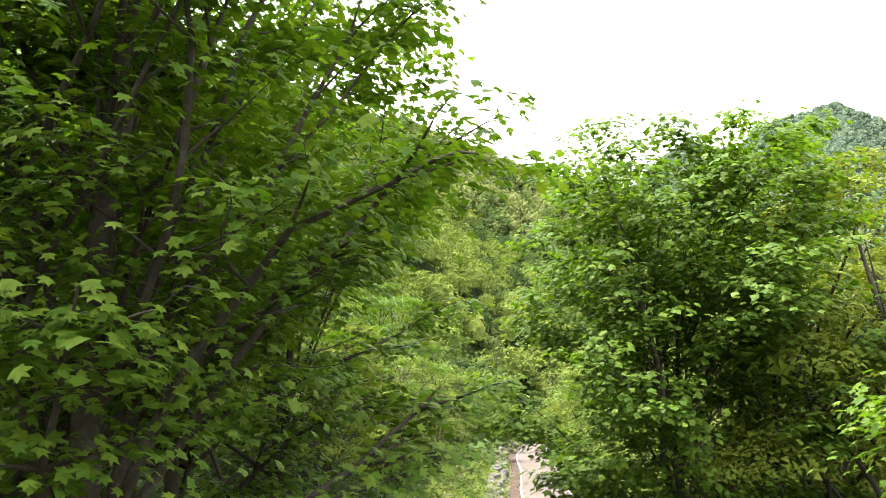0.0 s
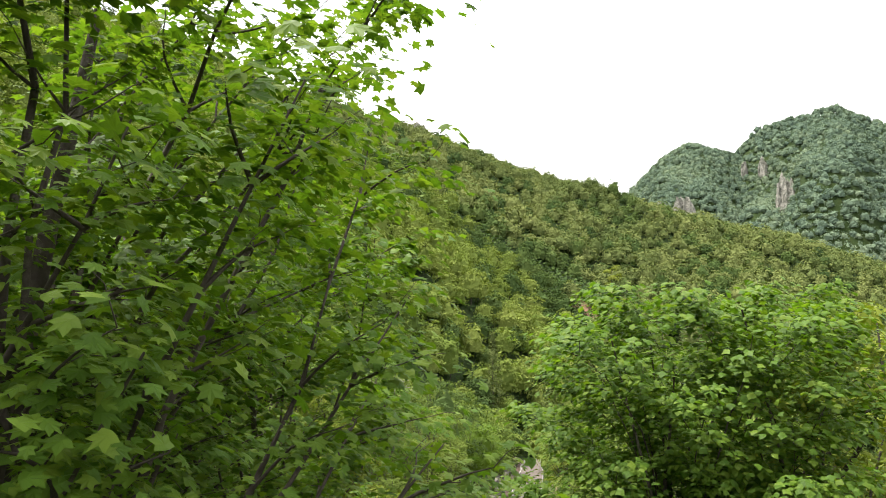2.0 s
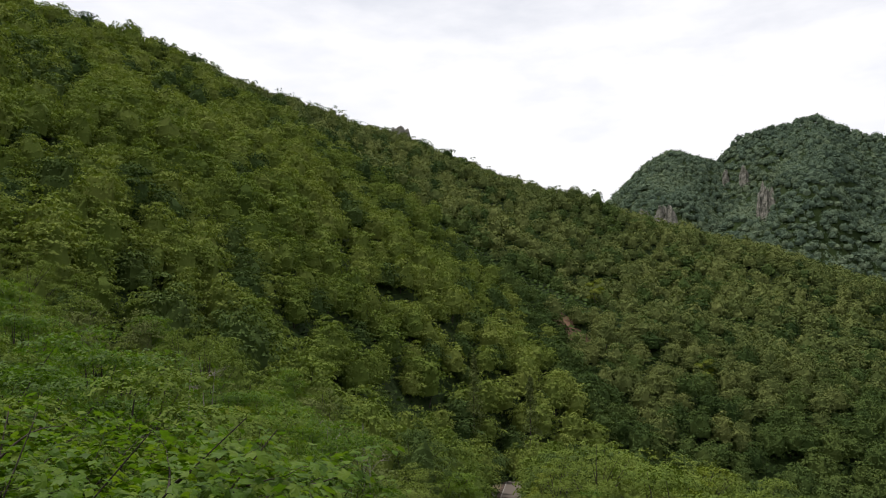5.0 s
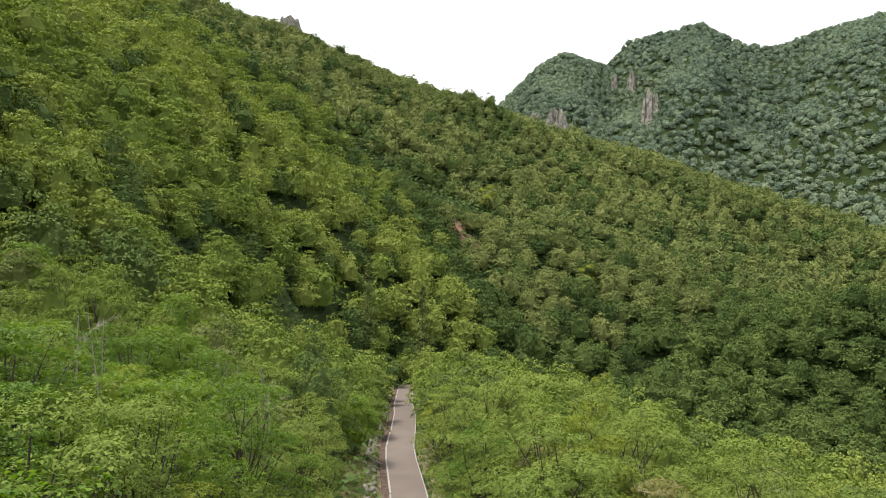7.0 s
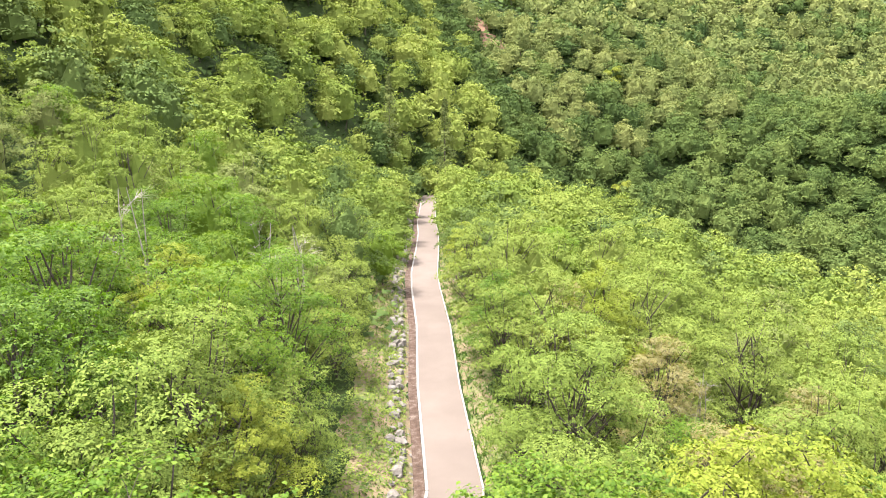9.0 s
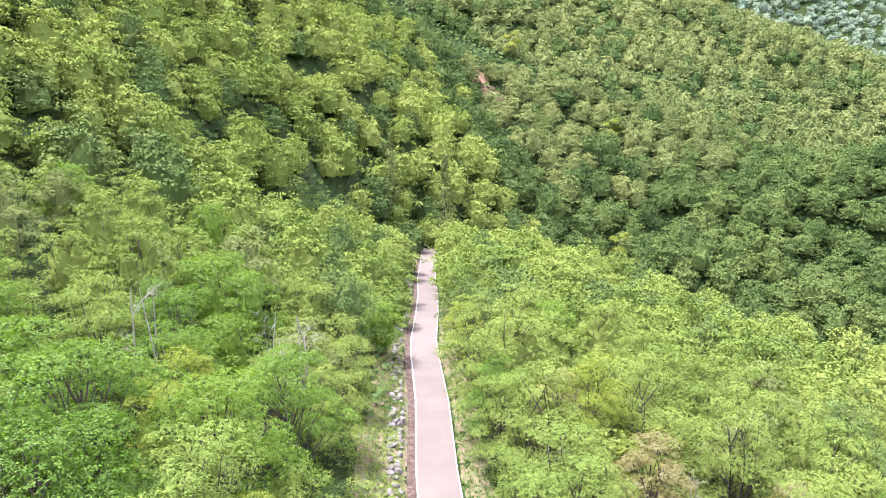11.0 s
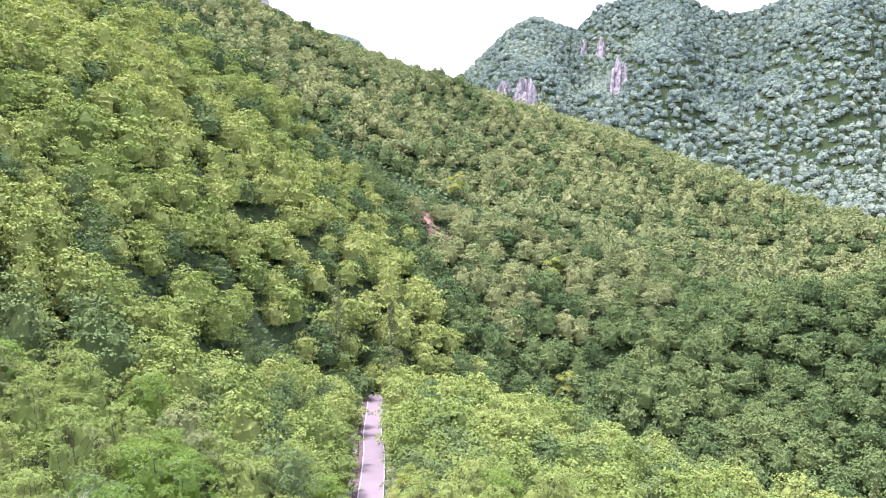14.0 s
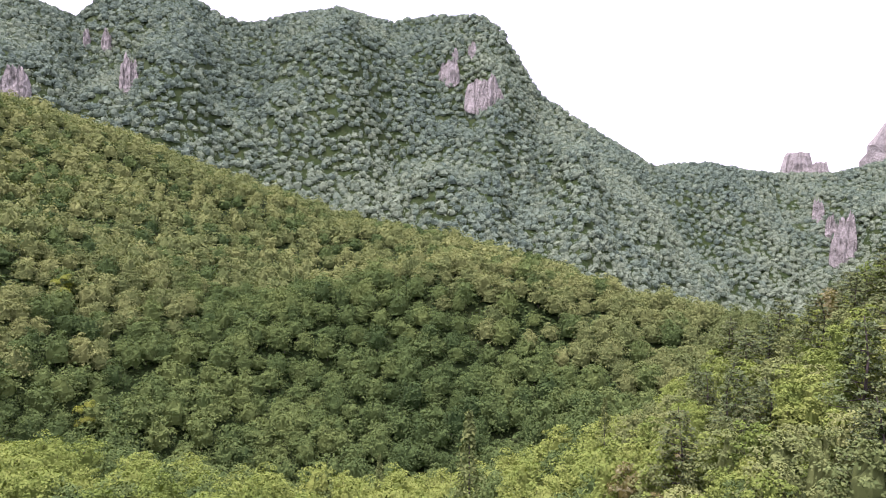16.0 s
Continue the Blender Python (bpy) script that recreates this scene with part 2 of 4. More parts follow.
def land(x, y):
    x, y = np.asarray(x, float), np.asarray(y, float)
    r, az = np.hypot(x, y), np.degrees(np.arctan2(x, y))
    rs, zs, rv, zv, rc, zc = (np.interp(az, NEAR[:, 0], NEAR[:, k]) for k in range(1, 7))
    r2, z2 = (np.interp(az, FAR_CREST[:, 0], FAR_CREST[:, k]) for k in (1, 2))
    gully = fbm(x / 90, y / 90, 3, 4)
    rd = rc + (r2 - rc) * 0.28
    zd = np.minimum(zc - 0.22 * (rd - rc), z2 - 0.42 * (r2 - rd))
    knots = [(0 * r, 0 * r), (rs, zs), (rv, zv), (rc, zc), (rd, zd), (r2, z2), (r2 + 420, z2 * 0.45), (2600 + 0 * r, 0 * r + 20), (9000 + 0 * r, 0 * r)]
    z = np.zeros_like(r)
    for k, ((ra, za), (rb, zb)) in enumerate(zip(knots[:-1], knots[1:])):
        t = np.clip((r - ra) / (rb - ra), 0, 1)
        curve = (0.0, 0.25, 0.0, 0.3, 0.0, 0.3, 0.5, 0.5)[k]
        t = t * (1 - curve) + curve * t * t * (3 - 2 * t)
        swell = 11 * np.sin(np.pi * t) if k == 2 else fbm(az / 4.5, r / 300, 21, 3) * 46 * np.sin(np.pi * t) if k == 4 else 0
        z = np.where((r >= ra) & (r < rb), za + (zb - za) * t + swell, z)
    rough = np.clip((r - 90) / 200, 0, 1) * np.clip(1.15 - np.abs(r - rc) / 2000, 0, 1)
    away = np.clip(np.minimum(np.abs(r - rc), np.abs(r - r2)) / 60, 0.12, 1)
    z = z + gully * rough * 26 * away + fbm(x / 14, y / 14, 8, 2) * 0.7 * np.clip(r / 60, 0, 1)
    # a bench with its own brow crosses the hillside above the ravine
    brow = np.interp(az, [20, 31, 42, 52, 62, 72], [0, 6, 10, 10, 7, 0])
    z = z + brow * (np.exp(-((r - 244) / 20) ** 2) - 0.8 * np.exp(-((r - 284) / 24) ** 2))
    # ribs and ravines run down the mountain
    flank = np.clip((r - rd) / 60, 0, 1) * np.clip((r2 - r) / 110, 0.0, 1)
    rib = fbm(az / 6.5 + r / 150, r / 260 - az / 30, 41, 3)
    z = z + rib * 34 * flank
    # the path lies on its own even grade, with a low bank on its west side
    off = x - road_x(y)
    grade = road_z(y) + np.where(off < -2.2, np.clip(-2.2 - off, 0, 3.5) * 0.38, 0) - np.clip(off - 2.5, 0, 3) * 0.10
    grade = grade - 0.16 * np.clip((2.5 - np.abs(off)) / 0.3, 0, 1)
    near = np.clip(1.6 - np.abs(off + 0.6) / 6, 0, 1) * np.clip((165 - y) / 20, 0, 1)
    near = near * near * (3 - 2 * near)
    return z * (1 - near) + grade * near


def polar(azimuths, radii):
    a, r = np.meshgrid(np.radians(azimuths), radii, indexing="ij")
    x, y = r * np.sin(a), r * np.cos(a)
    return np.stack([x, y, land(x, y)], -1)


def grid_faces(n, m, wrap=False):
    i, j = np.meshgrid(np.arange(n if wrap else n - 1), np.arange(m - 1), indexing="ij")
    k = (i + 1) % n
    return np.stack([i * m + j, i * m + j + 1, k * m + j + 1, k * m + j], -1).reshape(-1, 4)


azimuths = np.concatenate([np.arange(-180, -44, 4.0), np.arange(-44, 80, 0.5), np.arange(80, 180, 4.0)])
radii = np.concatenate([np.arange(0.2, 12, 0.7), np.geomspace(12, 1100, 150), np.geomspace(1200, 9000, 8)])
shape = polar(azimuths, radii)
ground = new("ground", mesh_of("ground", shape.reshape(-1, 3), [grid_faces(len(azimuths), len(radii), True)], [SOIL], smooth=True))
tagged(ground, "wooded valley floor and slopes, leaf-strewn soil darkened for tree shade", "ground", kind="structure")


# ---- the path ----
def ribbon(ys, left, right, top, drop, extra=0.0):
    """A strip along the path between two offsets from its middle, with edges of that depth."""
    x, z = road_x(ys), road_z(ys) + extra
    v = np.concatenate([np.stack([x + o, ys, z + h], -1) for o, h in ((left, -drop), (left, top), (right, top), (right, -drop))])
    n = len(ys)
    i = np.arange(n - 1)
    f = np.concatenate([np.stack([k * n + i, (k + 1) * n + i, (k + 1) * n + i + 1, k * n + i + 1], -1) for k in range(3)])
    ends = np.array([[0, n, 2 * n, 3 * n], [4 * n - 1, 3 * n - 1, 2 * n - 1, n - 1]])
    return v, np.concatenate([f, ends])


ys = np.arange(-40, 164, 1.0)
v, f = ribbon(ys, -1.36, 1.36, 0.03, 0.2)
road = new("road", mesh_of("road", v, [f], [PAVING]))
tagged(road, "narrow walking road paved in pinkish beige, running downhill between trees", "road", kind="structure")
v, f = ribbon(ys, -2.08, -1.52, 0.0, 0.25)
gutter = new("gutter", mesh_of("gutter", v, [f], [LITTER]))
tagged(gutter, "shallow roadside gutter filled with brown leaf litter", "gutter", kind="structure")
rng = np.random.default_rng(5)


# ---- foliage builders ----
def unit(v):
    return v / np.maximum(np.linalg.norm(v, axis=-1, keepdims=True), 1e-9)


def fan_leaf(outline, droop):
    a = np.array(outline)
    pts = np.stack([np.cos(np.radians(a[:, 0])) * a[:, 1], np.sin(np.radians(a[:, 0])) * a[:, 1], -droop * a[:, 1] ** 2], -1)
    n = len(a)
    return np.concatenate([[[0, 0, 0]], pts]), np.array([[0, 1 + k, 1 + (k + 1) % n] for k in range(n)])


HALF = [(90, 1.0), (72, 0.56), (42, 0.9), (20, 0.5), (-12, 0.66)]
MAPLE_LEAF = fan_leaf(HALF + [(-60, 0.3)] + [(180 - a, r) for a, r in [(-60, 0.3)] + HALF[:0:-1]], 0.22)
SIMPLE_LEAF = fan_leaf([(90, 1.0), (45, 0.62), (5, 0.8), (-70, 0.35), (-110, 0.35), (175, 0.8), (135, 0.62)], 0.25)
SPRAY = (np.array([(0, 0, 0), (0.32, 0.5, 0.06), (0, 1.0, -0.12), (-0.32, 0.5, 0.06), (0.15, 0, 0), (0.7, 0.05, 0.05), (0.95, -0.4, -0.15), (0.4, -0.38, 0.05),
                   (-0.15, 0, 0), (-0.4, -0.38, 0.05), (-0.95, -0.4, -0.15), (-0.7, 0.05, 0.05)]), np.array([(0, 1, 2, 3), (4, 7, 6, 5), (8, 11, 10, 9)]))
TRIPLE = (np.array([(0, 0.08, 0), (0.42, 0.5, 0.05), (-0.1, 1.05, -0.1), (0.1, 0.0, 0), (0.62, -0.62, 0.0), (0.98, 0.1, -0.12), (-0.1, 0, 0), (-0.98, -0.2, -0.12), (-0.42, 0.42, 0.05)]), np.array([(0, 1, 2), (3, 4, 5), (6, 7, 8)]))
TUFT = (np.array([(-0.6, -0.42, -0.08), (0.62, -0.32, 0.04), (0.0, 0.7, -0.05)]), np.array([(0, 1, 2)]))


def place_leaves(template, centres, normals, sizes, rng):
    tv, tf = template
    n = unit(normals)
    u = unit(np.cross(n, unit(rng.normal(size=n.shape))))
    w = np.cross(n, u)
    v = centres[:, None] + sizes[:, None, None] * (tv[None, :, :1] * u[:, None] + tv[None, :, 1:2] * w[:, None] + tv[None, :, 2:] * n[:, None])
    f = tf[None] + (np.arange(len(centres)) * len(tv))[:, None, None]
    return v.reshape(-1, 3), f.reshape(-1, tf.shape[1])


def tube(points, radii, sides):
    p, r = np.asarray(points, float), np.asarray(radii, float)
    d = unit(np.gradient(p, axis=0))
    ref = np.where(np.abs(d[:, 2:]) > 0.9, [[1.0, 0, 0]], [[0, 0, 1.0]])
    u = unit(np.cross(d, ref))
    w = np.cross(d, u)
    a = np.arange(sides) * 2 * np.pi / sides
    v = p[:, None] + r[:, None, None] * (np.cos(a)[None, :, None] * u[:, None] + np.sin(a)[None, :, None] * w[:, None])
    f = [(i * sides + k, i * sides + (k + 1) % sides, (i + 1) * sides + (k + 1) % sides, (i + 1) * sides + k) for i in range(len(p) - 1) for k in range(sides)]
    return v.reshape(-1, 3), np.array(f)


class Pile:
    """Gathers pieces of mesh into one."""

    def __init__(self):
        self.v, self.f, self.n = [], [], 0

    def add(self, v, f):
        self.v.append(v)
        self.f.append(np.asarray(f) + self.n)
        self.n += len(v)

    def arrays(self):
        return np.concatenate(self.v), np.concatenate(self.f)


def bent(a, b, rng, sag, steps=5):
    t = np.linspace(0, 1, steps)[:, None]
    return a + (b - a) * t + np.sin(t * np.pi) * (rng.normal(size=3) * 0.06 * np.linalg.norm(b - a) + [0, 0, sag]) + rng.normal(size=(steps, 3)) * 0.02 * np.linalg.norm(b - a) * t * (1 - t)


def crown_tree(seed, height, spread, base, pads, per_pad, template, leaf, stems=1, pad_size=0.3, twigs=0, lean=(0, 0), sides=5, flat=0.3, top=0.35, group=6):
    """A broadleaf tree: stems, limbs that end in flat layers of foliage. Returns wood and leaf arrays round its foot."""
    g = np.random.default_rng(seed)
    wood, centres, normals, sizes = Pile(), [], [], []
    feet = []
    for s in range(stems):
        ang = g.uniform(0, 6.28)
        out = 0.0 if stems == 1 else g.uniform(0.1, 0.3)
        foot = np.array([math.cos(ang) * out, math.sin(ang) * out, -0.4])
        far = spread * (0.12 if stems == 1 else 0.38)
        tip = np.array([math.cos(ang) * far + lean[0], math.sin(ang) * far + lean[1], height * g.uniform(0.86, 0.95)])
        line = bent(foot, tip, g, 0, 8)
        width = height * (0.014 if stems == 1 else 0.0085) * g.uniform(0.9, 1.15)
        wood.add(*tube(line, width * np.linspace(1.15, 0.16, 8) ** 0.9, sides + 2))
        feet.append((line, width))
    golden = g.uniform(0, 6.28)
    limbs = max(3, pads // group)
    for k in range(pads):
        m, s = k % limbs, k // limbs
        line, width = feet[m % stems]
        q = (m + 0.5) / limbs
        if s == 0:
            ways = ways if m else []
            h = base + (1 - base) * q ** 0.9
            reach = spread * math.sqrt(max(0.04, 1 - max(0, (h - top) / (1.04 - top)) ** 2.0)) * g.uniform(0.72, 1.05)
            if h < top:
                reach *= 0.6 + 0.4 * (h - base) / max(top - base, 0.01)
            golden += 2.4 + g.normal() * 0.25
            start = line[min(6, max(1, int(h * 7.0 - 0.6 - 1.2 * reach / height)))]
            end = np.array([math.cos(golden) * reach + lean[0] * h, math.sin(golden) * reach + lean[1] * h, h * height])
            limb = bent(start, end, g, 0.10 * reach, 6)
            wood.add(*tube(limb, width * np.linspace(0.40, 0.06, 6) * (1.1 - 0.5 * q), sides))
            ways.append((limb, reach, h))
            centre = end
        else:
            limb, reach, h = ways[m]
            t = 1.0 - 0.62 * s / max(1, pads // limbs)
            root = limb[min(5, int(t * 5))]
            side = unit(np.cross(limb[5] - limb[0], (0, 0, 1))) * (1 if s % 2 else -1)
            centre = root + side * reach * g.uniform(0.22, 0.52) + np.array([0, 0, g.uniform(-0.02, 0.12) * reach]) + (limb[5] - limb[0]) * g.uniform(0.0, 0.22)
            limb = bent(limb[max(0, min(4, int(t * 5) - 1))], centre, g, 0.04 * reach, 5)
            wood.add(*tube(limb, width * np.linspace(0.15, 0.04, 5), max(3, sides - 2)))
        size = spread * pad_size * g.uniform(0.75, 1.25)
        for j in range(twigs):
            tip = centre + unit(g.normal(size=3) * [1, 1, 0.25]) * size * g.uniform(0.6, 1.0)
            wood.add(*tube(bent(limb[-2], tip, g, 0.03, 4), width * np.linspace(0.12, 0.03, 4), 3))
        n = max(4, int(per_pad * g.uniform(0.7, 1.3)))
        a, r = g.uniform(0, 6.283, n), np.sqrt(g.uniform(0, 1, n)) * size
        r = r * (1 + 0.25 * np.sin(a * 3 + golden))
        tilt = g.normal(size=2) * 0.18
        x, y = np.cos(a) * r, np.sin(a) * r
        z = flat * size * (1 - (r / size) ** 2) * g.uniform(-0.5, 1.0, n) + x * tilt[0] + y * tilt[1] - 0.12 * r ** 2 / size + g.normal(size=n) * 0.05 * size
        centres.append(centre + np.stack([x, y, z], -1))
        out = (centre - [lean[0], lean[1], 0]) / spread * 0.75
        normals.append(np.stack([x / size * 0.6 + out[0], y / size * 0.6 + out[1], np.ones(n)], -1) + g.normal(size=(n, 3)) * 0.32)
        sizes.append(leaf * g.uniform(0.65, 1.3, n))
    lv, lf = place_leaves(template, np.concatenate(centres), np.concatenate(normals), np.concatenate(sizes), g)
    wv, wf = wood.arrays()
    return wv, wf, lv, lf


def pad_tree(seed, height, spread, base, clumps, tufts, template, leaf, clump=0.36, squash=0.55, limbs=0, stems=1, droop=0.2, ragged=0.4, loose=0.42, full=0.78, body=0.66, skin=0):
    """A closed crown: rounded pads of foliage, each drooping outwards, set in tiers over a dome, with dark gaps between them."""
    g = np.random.default_rng(seed)
    k = np.arange(clumps)
    h = 1 - (1 - base) * ((k + 0.5) / clumps) ** 1.1
    t = (h - base) / (1 - base)
    env = np.sqrt(np.maximum(0.02, 1 - t ** 2.3)) * (full + (1 - full) * np.clip(t / 0.4, 0, 1))
    a = k * 2.4 + g.normal(size=clumps) * 0.35
    rad = env * spread * g.uniform(0.5, 1.0, clumps)
    size = spread * clump * g.uniform(0.68, 1.3, clumps)
    c = np.stack([np.cos(a) * rad, np.sin(a) * rad, h * height * (0.9 + 0.14 * g.uniform(size=clumps)) - size * squash + g.normal(size=clumps) * ragged * size], -1)
    out = np.stack([np.cos(a), np.sin(a)], -1) * (rad / spread)[:, None]
    pick = np.repeat(k, tufts)
    d = g.normal(size=(len(pick), 3))
    d[:, 2] = np.abs(d[:, 2]) * np.where(g.uniform(size=len(pick)) < 0.12, -0.6, 1)
    d = unit(d)
    o = d * size[pick][:, None] * (1, 1, squash) * g.uniform(0.80, 1.16, (len(pick), 1))
    o[:, :2] *= (1 + 0.22 * np.sin(3 * np.arctan2(d[:, 1], d[:, 0]) + pick))[:, None]
    o[:, 2] -= droop * (o[:, :2] * out[pick]).sum(1)
    nrm = unit(d * (1, 1, 1 / squash)) + (0, 0, 0.35) + np.concatenate([out[pick] * 0.25, 0 * d[:, :1]], 1) + g.normal(size=d.shape) * loose
    p = c[pick] + o
    if skin:
        u, w = g.uniform(0, 0.92, skin), g.uniform(0, 6.283, skin)
        e = np.sqrt(np.maximum(0.02, 1 - u ** 2.3)) * (full + (1 - full) * np.clip(u / 0.4, 0, 1)) * spread * g.uniform(0.66, 0.92, skin)
        side = np.stack([np.cos(w) * e, np.sin(w) * e, (base + (0.96 - base) * u) * height], -1)
        p = np.concatenate([p, side])
        nrm = np.concatenate([nrm, np.stack([np.cos(w), np.sin(w), 0.25 + 0.9 * u], -1) + g.normal(size=side.shape) * loose])
    lv, lf = place_leaves(template, p, nrm, leaf * g.uniform(0.65, 1.3, len(p)), g)
    if body:    # the close foliage inside the crown
        q = np.array([-0.05, 0.3, 0.6, 0.84, 0.97])
        w = np.sqrt(np.maximum(0.01, 1 - np.clip(q, 0, 1) ** 2.3)) * (full + (1 - full) * np.clip(q / 0.4, 0, 1)) * body * spread
        ring = np.arange(8) * np.pi / 4
        bv = np.stack([np.cos(ring)[None] * w[:, None], np.sin(ring)[None] * w[:, None], np.repeat((base + (0.86 - base) * q)[:, None] * height, 8, 1)], -1) * g.uniform(0.8, 1.1, (5, 8, 1))
        bf = np.array([t for m in range(4) for i in range(8) for n in [(i + 1) % 8] for t in ((8 * m + i, 8 * m + n, 8 * m + 8 + n), (8 * m + i, 8 * m + 8 + n, 8 * m + 8 + i))])
        lv, lf = np.concatenate([bv.reshape(-1, 3), lv]), np.concatenate([bf, lf + 40])
    wood = Pile()
    lines = []
    for s in range(stems):
        w, far = g.uniform(0, 6.28), 0.10 * spread if stems == 1 else 0.34 * spread
        line = bent(np.array([math.cos(w) * 0.12 * (stems > 1), math.sin(w) * 0.12 * (stems > 1), -0.5]), np.array([math.cos(w) * far, math.sin(w) * far, height * 0.86]), g, 0, 6)
        wood.add(*tube(line, height * (0.015 if stems == 1 else 0.009) * np.linspace(1.1, 0.14, 6), 5 if limbs else 4))
        lines.append(line)
    for m in range(min(limbs, clumps)):
        line = lines[m % stems]
        start = line[int(np.clip(h[m] * 6 - 1.6 - 1.4 * rad[m] / height, 1, 4))]
        wood.add(*tube(bent(start, c[m] + (0, 0, 0.1 * size[m]), g, 0.05 * rad[m], 4), height * np.array([0.006, 0.0045, 0.003, 0.0014]), 4))
    return (*wood.arrays(), lv, lf)


def tree_meshes(name, tree, leaves, tone):
    wv, wf, lv, lf = tree
    return mesh_of(name + "_wood", wv, [wf], [BARK], smooth=True), mesh_of(name + "_leaves", lv, [lf], [leaves], np.full(len(lv), tone))


def plant(meshes, name, label, m, group=""):
    """A tree of its own: an empty at its foot with trunk and crown."""
    thing = new(name)
    thing.matrix_basis = m
    tagged(thing, label, "tree", group)
    part("trunk", meshes[0], thing)
    part("crown", meshes[1], thing)
    return thing


def foot(x, y):
    return float(land(np.array([x]), np.array([y]))[0])


# ---- the maples round the take-off place ----
def layered_maple(seed, height, spread, first, stems, limbs, leaves, leaf, width, pull=(0.0, 0.0), template=None, apart=0.3):
    """A maple: leaning stems, long arching limbs, side branches, and flat sprays of lobed leaves hung along them."""
    g = np.random.default_rng(seed)
    wood, at, facing = Pile(), [], []
    pull = np.array((*pull, 0.0))

    def spray(line, count, broad, out):
        t = np.sqrt(g.uniform(0.02, 1.0, count))
        k = np.minimum((t * (len(line) - 1)).astype(int), len(line) - 2)
        f = (t * (len(line) - 1) - k)[:, None]
        p = line[k] * (1 - f) + line[k + 1] * f
        wide = g.normal(size=(count, 3)) * (broad, broad, broad * 0.28)
        p = p + wide - [0, 0, 0.02] - np.array([0, 0, 0.5]) * (wide[:, :2] ** 2).sum(1)[:, None]
        at.append(p)
        facing.append(np.array([0, 0, 1.0]) + out * 0.35 + unit(wide) * (0.35, 0.35, 0) + g.normal(size=(count, 3)) * 0.26)

    trunks = []
    for s in range(stems):
        a = s * 6.283 / stems + g.uniform(-0.5, 0.5)
        d = np.array([math.cos(a), math.sin(a), 0]) * (stems > 1)
        tip = d * spread * apart * g.uniform(0.7, 1.2) + pull * 0.4 + [0, 0, height * g.uniform(0.84, 0.97)]
        line = bent(d * 0.22 + [0, 0, -0.4], tip, g, 0, 9)
        line = line + np.sin(np.linspace(0, np.pi, 9))[:, None] * d * 0.25
        wood.add(*tube(line, width * g.uniform(0.8, 1.1) * np.linspace(1.15, 0.14, 9) ** 0.85, 8))
        trunks.append(line)
        spray(line[6:], leaves, 0.22, d * 0.3)
    golden = g.uniform(0, 6.28)
    for m in range(limbs):
        line = trunks[m % stems]
        q = ((m + 0.5) / limbs) ** 0.55
        h = first + (0.96 - first) * q
        golden += 2.4 + g.normal() * 0.3
        d = np.array([math.cos(golden), math.sin(golden), 0.0])
        span = spread * (0.55 + 0.45 * math.sin(min(1, (q + 0.25) / 0.75) * math.pi * 0.5)) * math.sqrt(max(0.12, 1 - q ** 7)) * g.uniform(0.8, 1.12)
        end = d * span + pull * (1 - 0.4 * q) + [0, 0, min(1.0, h + 0.02 + 0.12 * q - 0.06 * (1 - q)) * height]
        start = line[int(np.clip((h - 0.10 - 0.22 * q) * 8.6, 1, 7))]
        limb = bent(start, end, g, 0.12 * span, 9)
        girth = width * (0.46 - 0.26 * q)
        spray(limb[4:], leaves, 0.2, d)
        wood.add(*tube(limb, girth * np.linspace(1, 0.12, 9), 6))
        way = unit(end - start)
        side = unit(np.cross(way, (0, 0, 1.0)))
        for b in range(9):
            t = 0.28 + 0.70 * b / 8
            root = limb[int(t * 8)]
            turn = (1 if b % 2 else -1) * g.uniform(0.5, 1.1)
            aim = unit(way * (1, 1, 0.5) + side * turn + [0, 0, g.uniform(-0.05, 0.16)])
            branch = bent(root, root + aim * span * g.uniform(0.22, 0.40) * (1.15 - 0.5 * t), g, 0.03, 5)
            wood.add(*tube(branch, girth * np.linspace(0.34, 0.07, 5), 4))
            spray(branch, int(leaves * g.uniform(0.6, 1.2)), 0.27, unit(aim * (1, 1, 0)))
            for c in (2, 4):
                twig = bent(branch[c], branch[c] + unit(aim + g.normal(size=3) * (0.7, 0.7, 0.2)) * g.uniform(0.25, 0.5), g, 0.02, 3)
                wood.add(*tube(twig, girth * np.array([0.10, 0.07, 0.03]), 3))
                spray(twig, int(leaves * 0.35), 0.16, unit(aim * (1, 1, 0)))
    p, n = np.concatenate(at), np.concatenate(facing)
    lv, lf = place_leaves(template or MAPLE_LEAF, p, n, leaf * g.uniform(0.6, 1.25, len(p)), g)
    return (*wood.arrays(), lv, lf)


# east, north, height, spread, first limb, stems, limbs, leaves a branch, leaf, trunk, pull, tone, seed, label
MAPLES = (
    (-3.85, 5.4, 12.4, 3.5, 0.36, 2, 60, 52, 0.084, 0.17, (0.2, 0.0), 0.50, 11, "maple with dark trunk and large deep green leaves"),
    (-5.6, 11.6, 11.0, 4.2, 0.16, 3, 54, 46, 0.098, 0.13, (0.2, 0.0), 0.60, 12, "tall green maple with several grey limbs"),
    (3.5, 14.4, 10.7, 3.5, 0.14, 6, 60, 60, 0.090, 0.085, (-0.1, -0.2), 0.50, 13, "many-stemmed green maple clump beside the road"),
    (5.0, 5.6, 5.8, 2.3, 0.30, 2, 22, 34, 0.078, 0.06, (-0.2, 0.0), 0.60, 14, "small maple with large bright leaves"))
